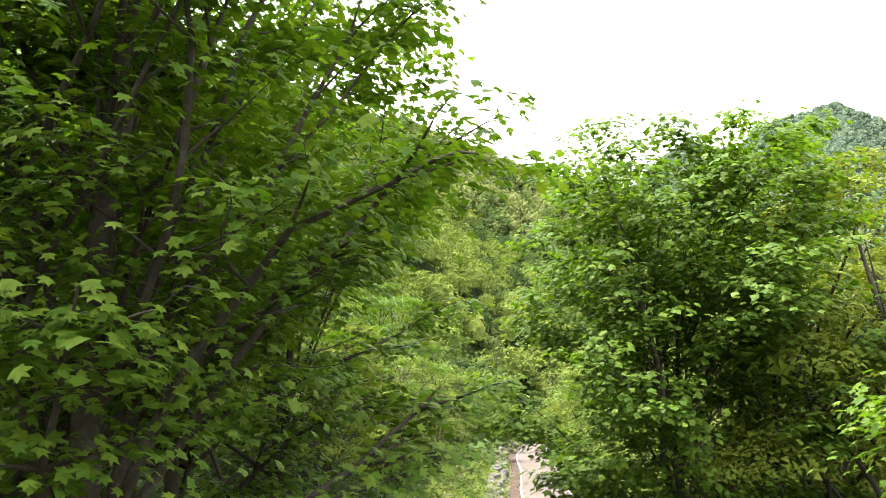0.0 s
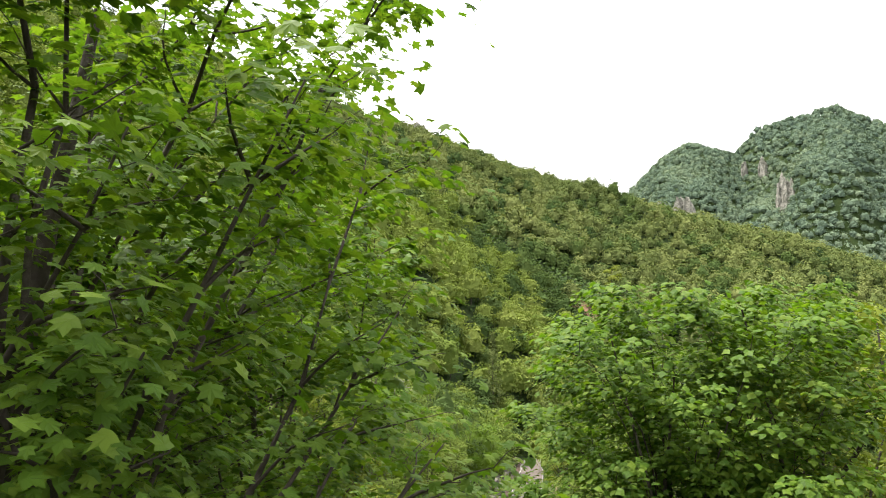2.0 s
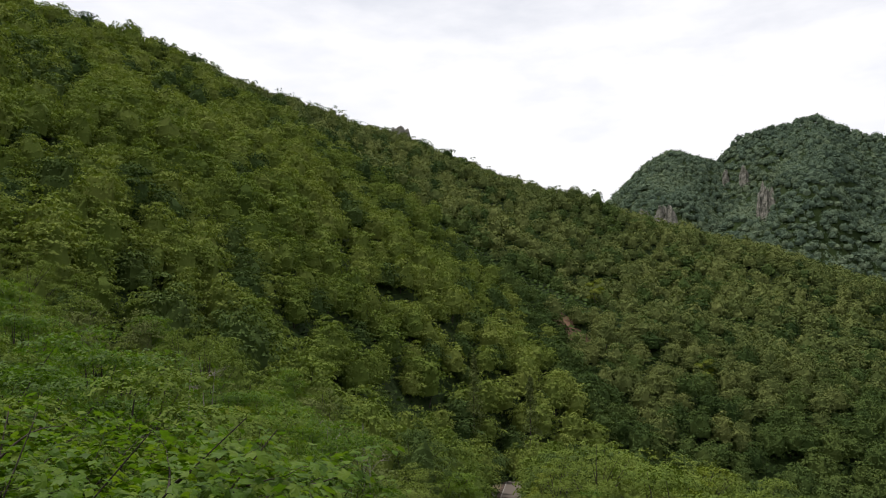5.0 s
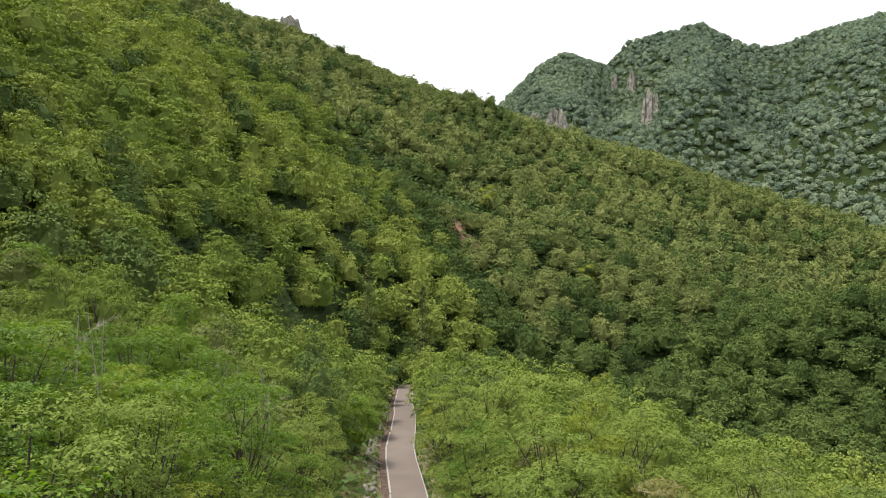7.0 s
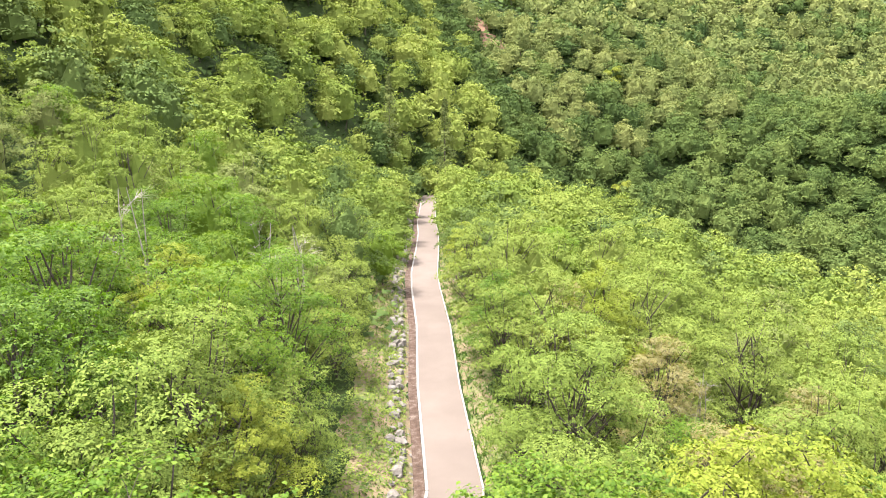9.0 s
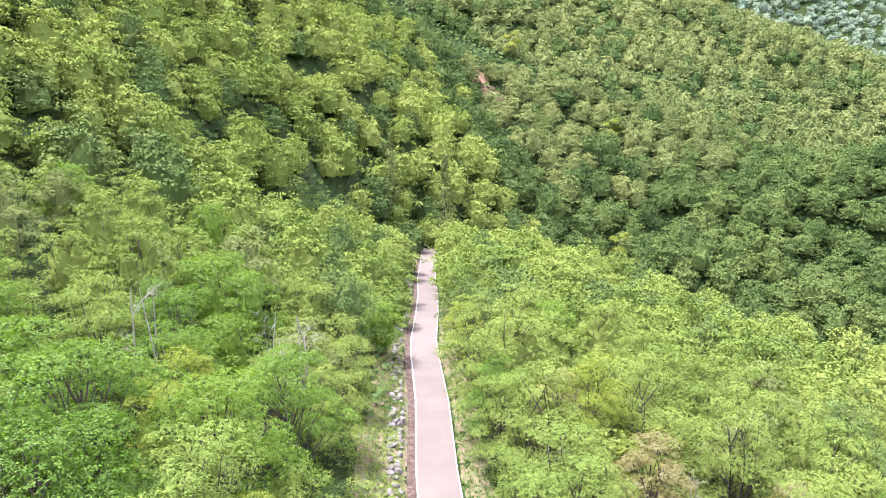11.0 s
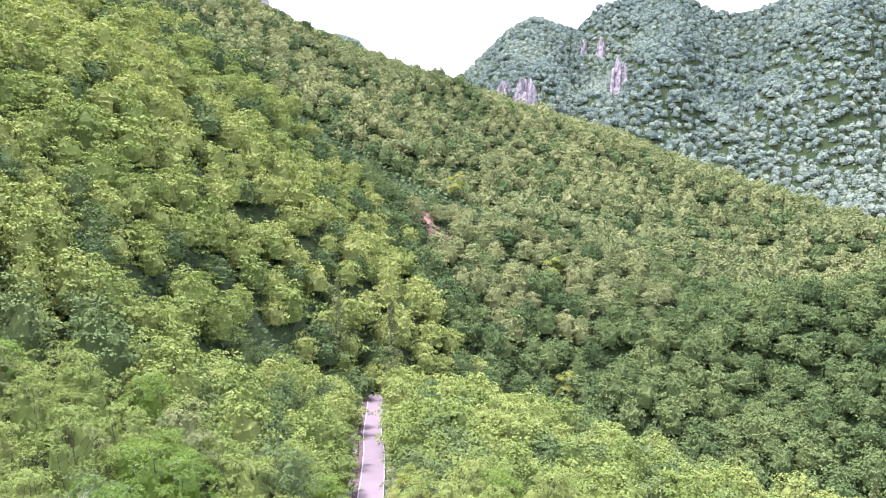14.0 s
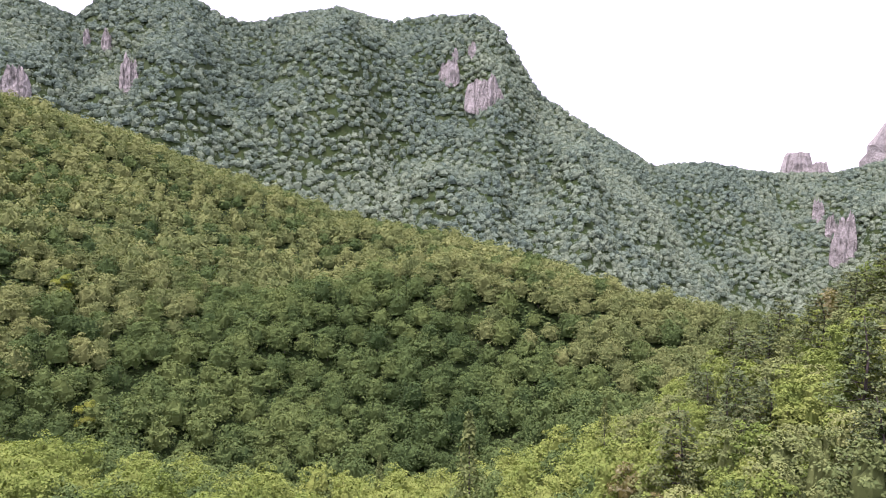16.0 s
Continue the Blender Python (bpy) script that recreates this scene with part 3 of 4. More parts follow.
for x, y, h, spread, first, stems, limbs, leaves, leaf, width, pull, tone, seed, label in MAPLES:
    tree = layered_maple(seed, h, spread, first, stems, limbs, leaves, leaf, width, pull, MAPLE_LEAF if seed in (11, 14) else SIMPLE_LEAF, 0.5 if seed == 13 else 0.3)
    maple = plant(tree_meshes("maple", tree, MAPLE, tone), "maple_tree", label, pose(x, y, foot(x, y)), "maples at the take-off place")
    if seed in (11, 12):
        # a withered bunch of leaves hangs in the crown
        q = np.random.default_rng(seed)
        c = np.array((1.6, -2.3, 9.3)) if seed == 11 else np.array((2.3, -2.7, 9.0))
        v, f = place_leaves(MAPLE_LEAF, c + q.normal(size=(26, 3)) * (0.03, 0.03, 0.06), q.normal(size=(26, 3)), q.uniform(0.03, 0.05, 26), q)
        part("withered_leaves", mesh_of("withered_leaves", v, [f], [DRY], np.full(len(v), 0.5)), maple, "bunch of withered brown leaves")


# ---- scattering ----
SCAR = ((20.5, 239.7, 4.6), (26.0, 234.5, 4.2))    # east, north, radius of the bare patches on the hillside
SPECIAL = [(x, y, 3.4) for x, y, *_ in MAPLES]


def scatter(r0, r1, a0, a1, spacing, seed, jitter=0.42):
    g = np.random.default_rng(seed)
    n = int(r1 / spacing) + 2
    i, j = np.meshgrid(np.arange(-n, n + 1), np.arange(-n, n + 1), indexing="ij")
    x = (i + 0.5 * (j % 2)) * spacing + g.uniform(-jitter, jitter, i.shape) * spacing
    y = j * spacing * 0.9 + g.uniform(-jitter, jitter, i.shape) * spacing
    x, y = x.ravel(), y.ravel()
    r, az = np.hypot(x, y), np.degrees(np.arctan2(x, y))
    keep = (r >= r0) & (r < r1) & (az >= a0) & (az < a1)
    off = x - road_x(y)
    keep &= ~((off > -6.2 - 1.4 * (y < 42)) & (off < 4.6) & (y < 62)) & ~((off > -3.4) & (off < 3.4) & (y < 150))
    for a, b, q in (*SCAR, *SPECIAL):
        keep &= np.hypot(x - a, y - b) > q
    return x[keep], y[keep]


WIDE = (-50.0, 82.0)
near_kinds = []
for k in range(6):
    tree = pad_tree(40 + k, 8.6, 3.5, 0.24, 46, 165, TRIPLE, 0.118, (0.26, 0.24, 0.27, 0.26, 0.21, 0.25)[k], 0.38, 46, 1 + k % 3, 0.3, 0.7, 0.34, 0.72, 0, 300)
    near_kinds.append(tree_meshes("tree", tree, (MAPLE, LOCUST, LOCUST, MAPLE, YELLOW, RUSSET)[k], (0.35, 0.35, 0.6, 0.55, 0.5, 0.5)[k]))
NEAR_LABELS = ("leafy maple with mid-green crown in the roadside wood", "bright green broadleaf tree beside the road", "spreading light green tree with flat layers of leaves",
               "dense dark green broadleaf tree in the wood", "yellowish green young tree among darker ones", "tree with russet-tinged yellow-brown foliage")


def near_tree(k, x, y, s, turn, tall=1.0):
    return plant(near_kinds[k], "broadleaf_tree", NEAR_LABELS[k], pose(x, y, foot(x, y), 0, 0, turn) @ Matrix.Diagonal((s, s, s * tall, 1)), "trees of the roadside wood")


# trees that stand out: kind, east, north, size
for k, x, y, s in ((0, -10.2, 6.8, 1.15), (3, -12.0, 12.5, 1.2), (0, -9.6, 15.4, 1.15), (4, 6.9, 14.9, 1.26), (4, 8.8, 18.8, 1.3), (4, 11.8, 18.0, 1.35), (1, 6.6, 28.5, 1.15), (1, 6.2, 20.5, 1.0), (0, -7.6, 38.0, 1.15), (3, -9.5, 31.5, 1.15), (1, -8.4, 26.0, 1.1), (4, -6.6, 25.0, 0.85),
                   (5, 13.2, 27.0, 0.95), (5, 17.0, 26.5, 0.9), (4, 11.4, 23.5, 0.9), (2, 9.0, 33.0, 1.0), (0, -13.5, 24.0, 1.25), (0, -15.0, 30.0, 1.3), (4, -12.3, 36.0, 1.0), (1, -8.5, 17.0, 1.2),
                   (2, -5.6, 30.5, 0.7), (2, -5.0, 52.0, 0.7), (2, -5.6, 58.0, 0.75), (1, 6.4, 44.0, 0.85), (2, 5.7, 51.0, 0.9), (2, 5.4, 60.0, 0.95), (4, 5.0, 67.0, 0.8), (2, -5.2, 44.5, 0.75), (1, 5.6, 33.0, 0.8)):
    near_tree(k, x, y, s, (x * 77 + y * 31) % 360)
    SPECIAL.append((x, y, 3.3 * s))
g = np.random.default_rng(77)
SPUR = 58.0    # beyond this bearing the wood is young and low


more = [np.concatenate(q) for q in zip(scatter(14.5, 33, *WIDE, 4.7, 21), scatter(33, 50, *WIDE, 5.1, 21))]
for x, y in zip(*more):
    if math.degrees(math.atan2(x, y)) > SPUR:
        continue
    near_tree(int(g.choice(6, p=(0.24, 0.28, 0.26, 0.13, 0.07, 0.02))), x, y, g.uniform(0.8, 1.18), g.uniform(0, 360), g.uniform(0.82, 1.16))

mid_kinds = []
for k in range(5):
    tree = pad_tree(60 + k, 8.5, 3.6, 0.26, 46, 66, TRIPLE, 0.155, 0.235, 0.46, 20, 1 + k % 2, 0.3, 0.6, 0.36, 0.74, 0.5, 260)
    mid_kinds.append(tree_meshes("tree", tree, (LOCUST, FOREST, LOCUST, MAPLE, OLIVE)[k], (0.35, 0.5, 0.6, 0.6, 0.6)[k]))
MID_LABELS = ("light green locust tree on the shoulder below the road", "green broadleaf tree of the closed wood", "bright spring-green tree with layered crown", "fresh green maple in the wood", "olive green broadleaf tree in the wood")
for x, y in zip(*scatter(50, 78, -44, SPUR, 5.1, 22)):
    k = int(g.choice(5, p=(0.35, 0.10, 0.35, 0.12, 0.08)))
    s = g.uniform(0.75, 1.12)
    plant(mid_kinds[k], "broadleaf_tree", MID_LABELS[k], pose(x, y, foot(x, y), 0, 0, g.uniform(0, 360)) @ Matrix.Diagonal((s, s, s * g.uniform(0.9, 1.1), 1)), "trees of the closed wood")


def joined(name, kinds, x, y, scale, tone, mats, label, seed, drop=0.0):
    """A whole wood as one mesh: each tree a turned and scaled copy of one of the kinds (wood and leaf arrays)."""
    g = np.random.default_rng(seed)
    z, pick, turn = land(x, y) - drop, g.integers(0, len(kinds), len(x)), g.uniform(0, 6.283, len(x))
    tall = g.uniform(0.85, 1.2, len(x))
    verts, wood, leaves, tones, count = [], [], [], [], 0
    for k, (wv, wf, lv, lf) in enumerate(kinds):
        idx = np.nonzero(pick == k)[0]
        if not len(idx):
            continue
        base = np.concatenate([wv, lv])
        c, s = np.cos(turn[idx])[:, None], np.sin(turn[idx])[:, None]
        sc = scale[idx][:, None]
        v = np.stack([(base[None, :, 0] * c - base[None, :, 1] * s) * sc + x[idx][:, None], (base[None, :, 0] * s + base[None, :, 1] * c) * sc + y[idx][:, None],
                      base[None, :, 2] * sc * tall[idx][:, None] + z[idx][:, None]], -1)
        start = count + np.arange(len(idx))[:, None, None] * len(base)
        if len(wf):
            wood.append((wf[None] + start).reshape(-1, wf.shape[1]))
        leaves.append((lf[None] + len(wv) + start).reshape(-1, lf.shape[1]))
        tones.append(np.repeat(tone[idx], len(base)))
        verts.append(v.reshape(-1, 3))
        count += v.shape[0] * v.shape[1]
    faces = ([np.concatenate(wood)] if wood else []) + [np.concatenate(leaves)]
    which = ([1] if wood else []) + [0]
    ob = new(name, mesh_of(name, np.concatenate(verts), faces, mats, np.concatenate(tones), which, False))
    return tagged(ob, label, "forest", kind="stuff")


def tones(x, y, seed, spread=0.5, cell=45):
    g = np.random.default_rng(seed)
    return np.clip(0.5 + fbm(x / cell, y / cell, seed, 2) * 0.6 + g.normal(size=len(x)) * spread * 0.42, 0, 1)


def belts(x, y):
    """0: the light green lower wood, 1: the dark belt, 2: the olive wood above."""
    r, az = np.hypot(x, y), np.degrees(np.arctan2(x, y))
    edge = np.interp(az, [-40, -25, -12, 0, 6, 11, 16, 24, 35, 50, 58, 80], [330, 292, 262, 238, 205, 160, 138, 140, 141, 136, 126, 118]) + fbm(x / 22, y / 22, 12, 3) * np.interp(az, [5, 16], [46, 14])
    wide = np.interp(az, [-40, 0, 8, 16, 25, 40, 60], [22, 26, 40, 80, 100, 105, 110]) * (0.6 + 0.8 * (fbm(x / 60, y / 60, 15, 2) + 0.5))
    edge = edge + np.random.default_rng(13).normal(size=r.shape) * np.interp(az, [0, 12], [16, 9])
    return np.where(r < edge, 0, np.where(r < edge + wide, 1, 2))


g = np.random.default_rng(91)
BELTS = (("light_green", LOCUST, "light green broadleaf"), ("dark_green", FOREST, "dark green broadleaf"), ("olive", OLIVE, "olive green mixed"))
for r0, r1, a0, a1, spacing, seed, kinds, place in (
        (78, 138, -42, SPUR, 5.4, 23, [pad_tree(80 + k, 8.6, 3.9, 0.34, 38, 46, TUFT, 0.25, 0.23, 0.46, skin=300, body=0.62) for k in range(7)], "shoulder"),
        (138, 265, -41, 79, 5.8, 24, [pad_tree(100 + k, 8.4, 4.2, 0.36, 26, 30, TUFT, 0.36, 0.25, 0.46, skin=190, body=0.62) for k in range(8)], "hillside"),
        (265, 452, -41, 80, 5.3, 25, [pad_tree(120 + k, 8.0, 4.0, 0.38, 14, 15, TUFT, 0.55, 0.31, 0.48, skin=70, body=0.64) for k in range(8)], "crest")):
    xs, yv = scatter(r0, r1, a0, a1, spacing, seed, 0.33)
    az = np.degrees(np.arctan2(xs, yv))
    keep = np.hypot(xs, yv) < np.interp(az, NEAR[:, 0], NEAR[:, 5]) + 22
    xs, yv = xs[keep], yv[keep]
    kind = belts(xs, yv)
    swap = g.uniform(size=len(xs))
    kind = np.where(swap < 0.18, 1, kind)
    for b, (name, mat, label) in enumerate(BELTS):
        x, y = xs[kind == b], yv[kind == b]
        if len(x):
            joined(place + "_" + name + "_forest", kinds, x, y, g.uniform(0.78, 1.22, len(x)), np.clip(tones(x, y, 4 + b) + (0.15 if b == 0 else 0), 0, 1), [mat, BARK], "closed " + label + " forest on the " + place, 31 + b, 3.0 if place == "crest" else 1.6)


def mountain_foot(az):
    rc, r2 = np.interp(az, NEAR[:, 0], NEAR[:, 5]), np.interp(az, FAR_CREST[:, 0], FAR_CREST[:, 1])
    return rc + (r2 - rc) * 0.26


xs, yv = scatter(430, 1010, -14, 81, 5.0, 34, 0.45)
az, r = np.degrees(np.arctan2(xs, yv)), np.hypot(xs, yv)
keep = (r > mountain_foot(az)) & (r < np.interp(az, FAR_CREST[:, 0], FAR_CREST[:, 1]) + 12)
near = np.degrees(np.arctan2(np.interp(az, NEAR[:, 0], NEAR[:, 6]) - 31, np.interp(az, NEAR[:, 0], NEAR[:, 5])))
keep &= (az > 60) | (np.degrees(np.arctan2(land(xs, yv) + 8 - 31, r)) > near - 1.0)    # the foot of the mountain lies behind the hill
xs, yv = xs[keep], yv[keep]
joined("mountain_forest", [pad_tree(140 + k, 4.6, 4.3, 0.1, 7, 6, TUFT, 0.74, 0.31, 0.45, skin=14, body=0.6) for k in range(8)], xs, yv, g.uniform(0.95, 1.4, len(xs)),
       np.clip(tones(xs, yv, 9, 0.5, 80) + fbm(xs / 38, yv / 38, 44, 3) * 0.6 - 0.0014 * (land(xs, yv) - 110), 0, 1), [FAR], "distant forest clothing the mountain slopes, leaves tinted with bluish haze", 34, 1.8)

q = np.random.default_rng(95)
a, r = np.radians(q.uniform(-42, 79, 90000)), np.sqrt(q.uniform(50 ** 2, 300 ** 2, 90000))
ux, uy = r * np.sin(a), r * np.cos(a)
keep = (np.abs(ux - road_x(uy)) > 3.2) | (uy > 150)
ux, uy = ux[keep], uy[keep]
size = 0.35 + 0.0028 * np.hypot(ux, uy)
tv, tf = place_leaves(TUFT, np.stack([ux, uy, land(ux, uy) + q.uniform(0.1, 1.6, len(ux))], -1), q.normal(size=(len(ux), 3)) * 0.5 + [0, -0.3, 1], size * q.uniform(0.6, 1.4, len(ux)), q)
# dark leaves at low tone: shade in the gaps between trees, put into colour
tagged(new("hillside_undergrowth", mesh_of("hillside_undergrowth", tv, [tf], [FOREST], np.repeat(q.uniform(0, 0.3, len(ux)), 3))), "green undergrowth between the trees of the hillside", "undergrowth", kind="stuff")

# the young wood on the spur east of the road
xs, yv = scatter(52, 128, SPUR, 83, 3.2, 29)
pick = np.random.default_rng(55).uniform(size=len(xs)) + fbm(xs / 12, yv / 12, 61, 2) * 0.5
young = [pad_tree(180 + k, 5.2, 2.3, 0.18, 24, 60, TUFT, 0.17, 0.25, 0.46, skin=320, body=0.42) for k in range(6)]
for lo, hi, mat, kind in ((-9, 0.5, LOCUST, "light_green"), (0.5, 0.86, OLIVE, "olive"), (0.86, 0.97, RUSSET, "russet"), (0.97, 9, FOREST, "dark_green")):
    m = (pick >= lo) & (pick < hi)
    joined("spur_" + kind + "_forest", young, xs[m], yv[m], g.uniform(0.65, 1.3, m.sum()), tones(xs[m], yv[m], 14, 0.6, 20), [mat, BARK], "young " + kind.replace("_", " ") + " wood on the spur", 66)

# the wood goes on outside the view
xs, yv = scatter(9, 190, -180, 180, 9.5, 27)
az = np.degrees(np.arctan2(xs, yv))
keep = (az < -46) | (az > 82 + 420 / np.hypot(xs, yv))
xs, yv = xs[keep], yv[keep]
joined("rear_forest", [pad_tree(160 + k, 9.0, 5.6, 0.2, 18, 12, TUFT, 0.6, 0.28, 0.5, skin=90, body=0.6) for k in range(5)], xs, yv, g.uniform(0.8, 1.2, len(xs)), tones(xs, yv, 9), [FOREST, BARK], "forest continuing around the valley", 35)


# ---- kerbs, bank, stones and undergrowth along the path ----
def strip_piece(y0, y1, left, right, top, drop):
    v, f = ribbon(np.linspace(y0, y1, 4), left, right, top, drop)
    return v, f


kerb = new("kerb")
tagged(kerb, "pale concrete kerbs along both edges of the road", "kerb", kind="structure")
for side in (-1, 1):
    for y0 in np.arange(18.0, 148.0, 2.0):
        lo, hi = (-1.50, -1.36) if side < 0 else (1.36, 1.46)
        lift = 0.10 + 0.012 * math.sin(y0 * 7.3 + side)
        v, f = strip_piece(y0 + 0.012, y0 + 1.988, lo, hi, lift, 0.2)
        part("kerb_stone", mesh_of("kerb_stone", v, [f], [KERB]), kerb)


def draped(name, y0, y1, left, right, mat, lift, label, seed, step=0.5, edge=0.5):
    """A sheet that lies on the land beside the path, with a wandering outer edge."""
    y = np.arange(y0, y1, step)
    k = np.linspace(0, 1, 9)
    wob = fbm(y / 3.0, y * 0 + seed, seed, 3) * 2 * edge
    lo = road_x(y) + left + (wob if left < -1.6 or left > 3 else 0)
    hi = road_x(y) + right + (wob if right > 1.6 or right < -3 else 0)
    x = lo[:, None] + (hi - lo)[:, None] * k
    yy = np.repeat(y[:, None], 9, 1)
    z = land(x, yy) + lift + np.where((k > 0.01) & (k < 0.99), 0.02, -0.06)[None] + fbm(x * 1.4, yy * 1.4, seed + 2, 3) * 0.10
    ob = new(name, mesh_of(name, np.stack([x, yy, z], -1).reshape(-1, 3), [grid_faces(len(y), 9)], [mat], smooth=True))
    return tagged(ob, label, "ground", kind="structure")


draped("bank", 16, 150, -5.6, -2.02, BANK, 0.03, "low earth bank with weeds beside the gutter", 3)
draped("verge", 16, 150, 1.52, 3.9, BANK, 0.02, "strip of grass and dry earth beside the road", 9)


def boulder_mesh(seed):
    g = np.random.default_rng(seed)
    bm = bmesh.new()
    bmesh.ops.create_icosphere(bm, subdivisions=2, radius=1.0)
    scale = g.uniform(0.7, 1.2, 3)
    for vert in bm.verts:
        d = vert.co.normalized()
        n = noise.noise(d * 1.6 + Vector((seed * 3.1, 0, 0))) * 0.45 + noise.noise(d * 4 + Vector((0, seed * 1.7, 0))) * 0.14
        vert.co = Vector((d.x * scale[0], d.y * scale[1], d.z * scale[2] * 0.8)) * (1 + n)
        vert.co = Vector([math.floor(q * 3.5 + 0.5) / 3.5 * 0.35 + q * 0.65 for q in vert.co])
    me = bpy.data.meshes.new("boulder")
    bm.to_mesh(me)
    bm.free()
    me.materials.append(STONE)
    return me


boulders = [boulder_mesh(k) for k in range(6)]
g = np.random.default_rng(501)
for row, (off, low, high, gap) in enumerate(((-2.62, 0.15, 0.30, 0.75), (-3.2, 0.14, 0.36, 1.0), (-2.16, 0.09, 0.16, 0.7))):
    y = 27.0
    while y < (112 if row < 2 else 98):
        y += gap * g.uniform(0.6, 1.7)
        s = g.uniform(low, high)
        x = float(road_x(y)) + off + g.normal() * 0.12
        ob = new("boulder" if row < 2 else "gutter_stone", boulders[int(g.integers(6))])
        ob.matrix_basis = pose(x, y, foot(x, y) + (0.06 + s * 0.42 if row < 2 else 0.02), g.uniform(-20, 20), g.uniform(-20, 20), g.uniform(0, 360)) @ Matrix.Diagonal((s, s * g.uniform(0.9, 1.6), s, 1))
        tagged(ob, "rough whitish boulder set in the weedy roadside bank" if row < 2 else "grey edging stone along the leaf-filled gutter", "rock", "stones beside the road")


# ---- undergrowth: leafy shrubs and weeds under the trees ----
def undergrowth(name, label, mat, count, area, height, template, size, seed, flat=0.4):
    g = np.random.default_rng(seed)
    x, y = area(g, count)
    clump = np.clip(fbm(x / 2.2, y / 2.2, seed, 3) + 0.45, 0.05, 1.2)
    z = land(x, y) + g.uniform(0.02, 1, count) ** 1.3 * height * clump
    n = np.stack([g.normal(size=count) * flat, g.normal(size=count) * flat, np.ones(count)], -1)
    v, f = place_leaves(template, np.stack([x, y, z], -1), n, size * g.uniform(0.5, 1.4, count), g)
    tone = np.repeat(np.clip(0.5 + fbm(x / 4, y / 4, seed + 5, 2) + g.normal(size=count) * 0.12, 0, 1), len(template[0]))
    return tagged(new(name, mesh_of(name, v, [f], [mat], tone)), label, "undergrowth", kind="stuff")


def wood_area(g, n):
    a, r = np.radians(g.uniform(-46, 78, n * 3)), np.sqrt(g.uniform(7 ** 2, 48 ** 2, n * 3))
    x, y = r * np.sin(a), r * np.cos(a)
    off = x - road_x(y)
    ok = np.nonzero((off < -4.2) | (off > 2.9))[0][:n]
    return x[ok], y[ok]


def strip_area(lo, hi, y0, y1):
    def area(g, n):
        y = y0 + (y1 - y0) * g.uniform(size=n) ** 1.3
        return road_x(y) + g.uniform(lo, hi, n), y
    return area


# the shrubs take the dark hillside leaves to imitate shade beneath the crowns
undergrowth("undergrowth", "leafy green shrubs and saplings under the trees", FOREST, 15000, wood_area, 1.9, SPRAY, 0.22, 61)
undergrowth("bank_weeds", "green weeds and creepers on the roadside bank", LOCUST, 10000, strip_area(-6.0, -2.35, 16, 120), 0.75, SPRAY, 0.17, 62)
undergrowth("verge_weeds", "fresh green weeds along the verge", LOCUST, 3600, strip_area(2.0, 4.8, 16, 120), 0.5, SPRAY, 0.14, 63)
BLADES = (np.array([(-0.10, 0, 0), (0.10, 0, 0), (0.16, 0.55, 0.10), (0.02, 1.0, 0.42), (0.30, -0.1, 0), (0.45, -0.1, 0), (0.62, -0.6, 0.5)]), np.array([(0, 1, 3), (1, 2, 3), (4, 5, 6)]))
undergrowth("verge_grass", "thin grass at the edge of the road", GRASS, 7000, strip_area(1.55, 3.3, 16, 130), 0.12, BLADES, 0.30, 64, 1.4)
undergrowth("bank_grass", "grass tufts between the stones of the bank", GRASS, 5000, strip_area(-4.6, -2.3, 16, 125), 0.16, BLADES, 0.28, 65, 1.4)


# ---- bare trees, slender trees and pines ----
def bare_tree(seed, height, spread):
    wv, wf, _, _ = crown_tree(seed, height, spread, 0.25, 26, 4, TUFT, 0.1, 3, 0.30, 5, (0, 0), 4)
    return mesh_of("bare_wood", wv, [wf], [DEADWOOD], smooth=True)


for seed, x, y, h, spread in ((301, -8.4, 46.0, 11.0, 2.4), (302, -16.0, 41.0, 11.0, 2.4), (303, -8.8, 44.0, 8.8, 1.8), (304, 8.0, 38.0, 6.0, 1.8), (305, 15.5, 36.0, 7.6, 1.8)):
    thing = new("bare_tree")
    thing.matrix_basis = pose(x, y, foot(x, y))
    tagged(thing, "leafless grey tree standing among green ones", "tree", "bare trees in the wood")
    part("trunk", bare_tree(seed, h, spread), thing)


def spindle_tree(seed, height, spread, tufts, size, low=0.08):
    """A slender upright crown on one straight stem."""
    g = np.random.default_rng(seed)
    h = g.uniform(low, 1, tufts) ** 0.9
    env = np.sin(np.clip(h, 0, 1) ** 0.75 * np.pi) ** 0.8 * (1 - 0.35 * h) + 0.04
    a = g.uniform(0, 6.283, tufts)
    q = np.sqrt(g.uniform(0.15, 1, tufts)) * env * spread * (1 + 0.3 * np.sin(h * 40 + a * 2))
    p = np.stack([np.cos(a) * q, np.sin(a) * q, h * height], -1)
    lv, lf = place_leaves(SPRAY, p, np.stack([np.cos(a), np.sin(a), 0 * a + 0.5], -1) + g.normal(size=p.shape) * 0.4, size * g.uniform(0.6, 1.3, tufts), g)
    wv, wf = tube(np.array([(0, 0, -0.5), (0.05, 0, height * 0.5), (0, 0, height * 0.98)]), [height * 0.012, height * 0.007, 0.02], 5)
    return wv, wf, lv, lf


slender = tree_meshes("slender", spindle_tree(311, 15.0, 1.7, 520, 0.42), OLIVE, 0.35)
for x, y, s in ((7.1, 147.0, 1.35), (-3.9, 150.0, 1.35), (63.5, 62.0, 1.35), (87.0, 58.0, 0.8), (75.0, 95.0, 0.8)):
    plant(slender, "slender_tree", "slender grey-green upright tree rising over the wood", pose(x, y, foot(x, y), 0, 0, x * 40) @ Matrix.Diagonal((s, s, s, 1)), "slender trees")


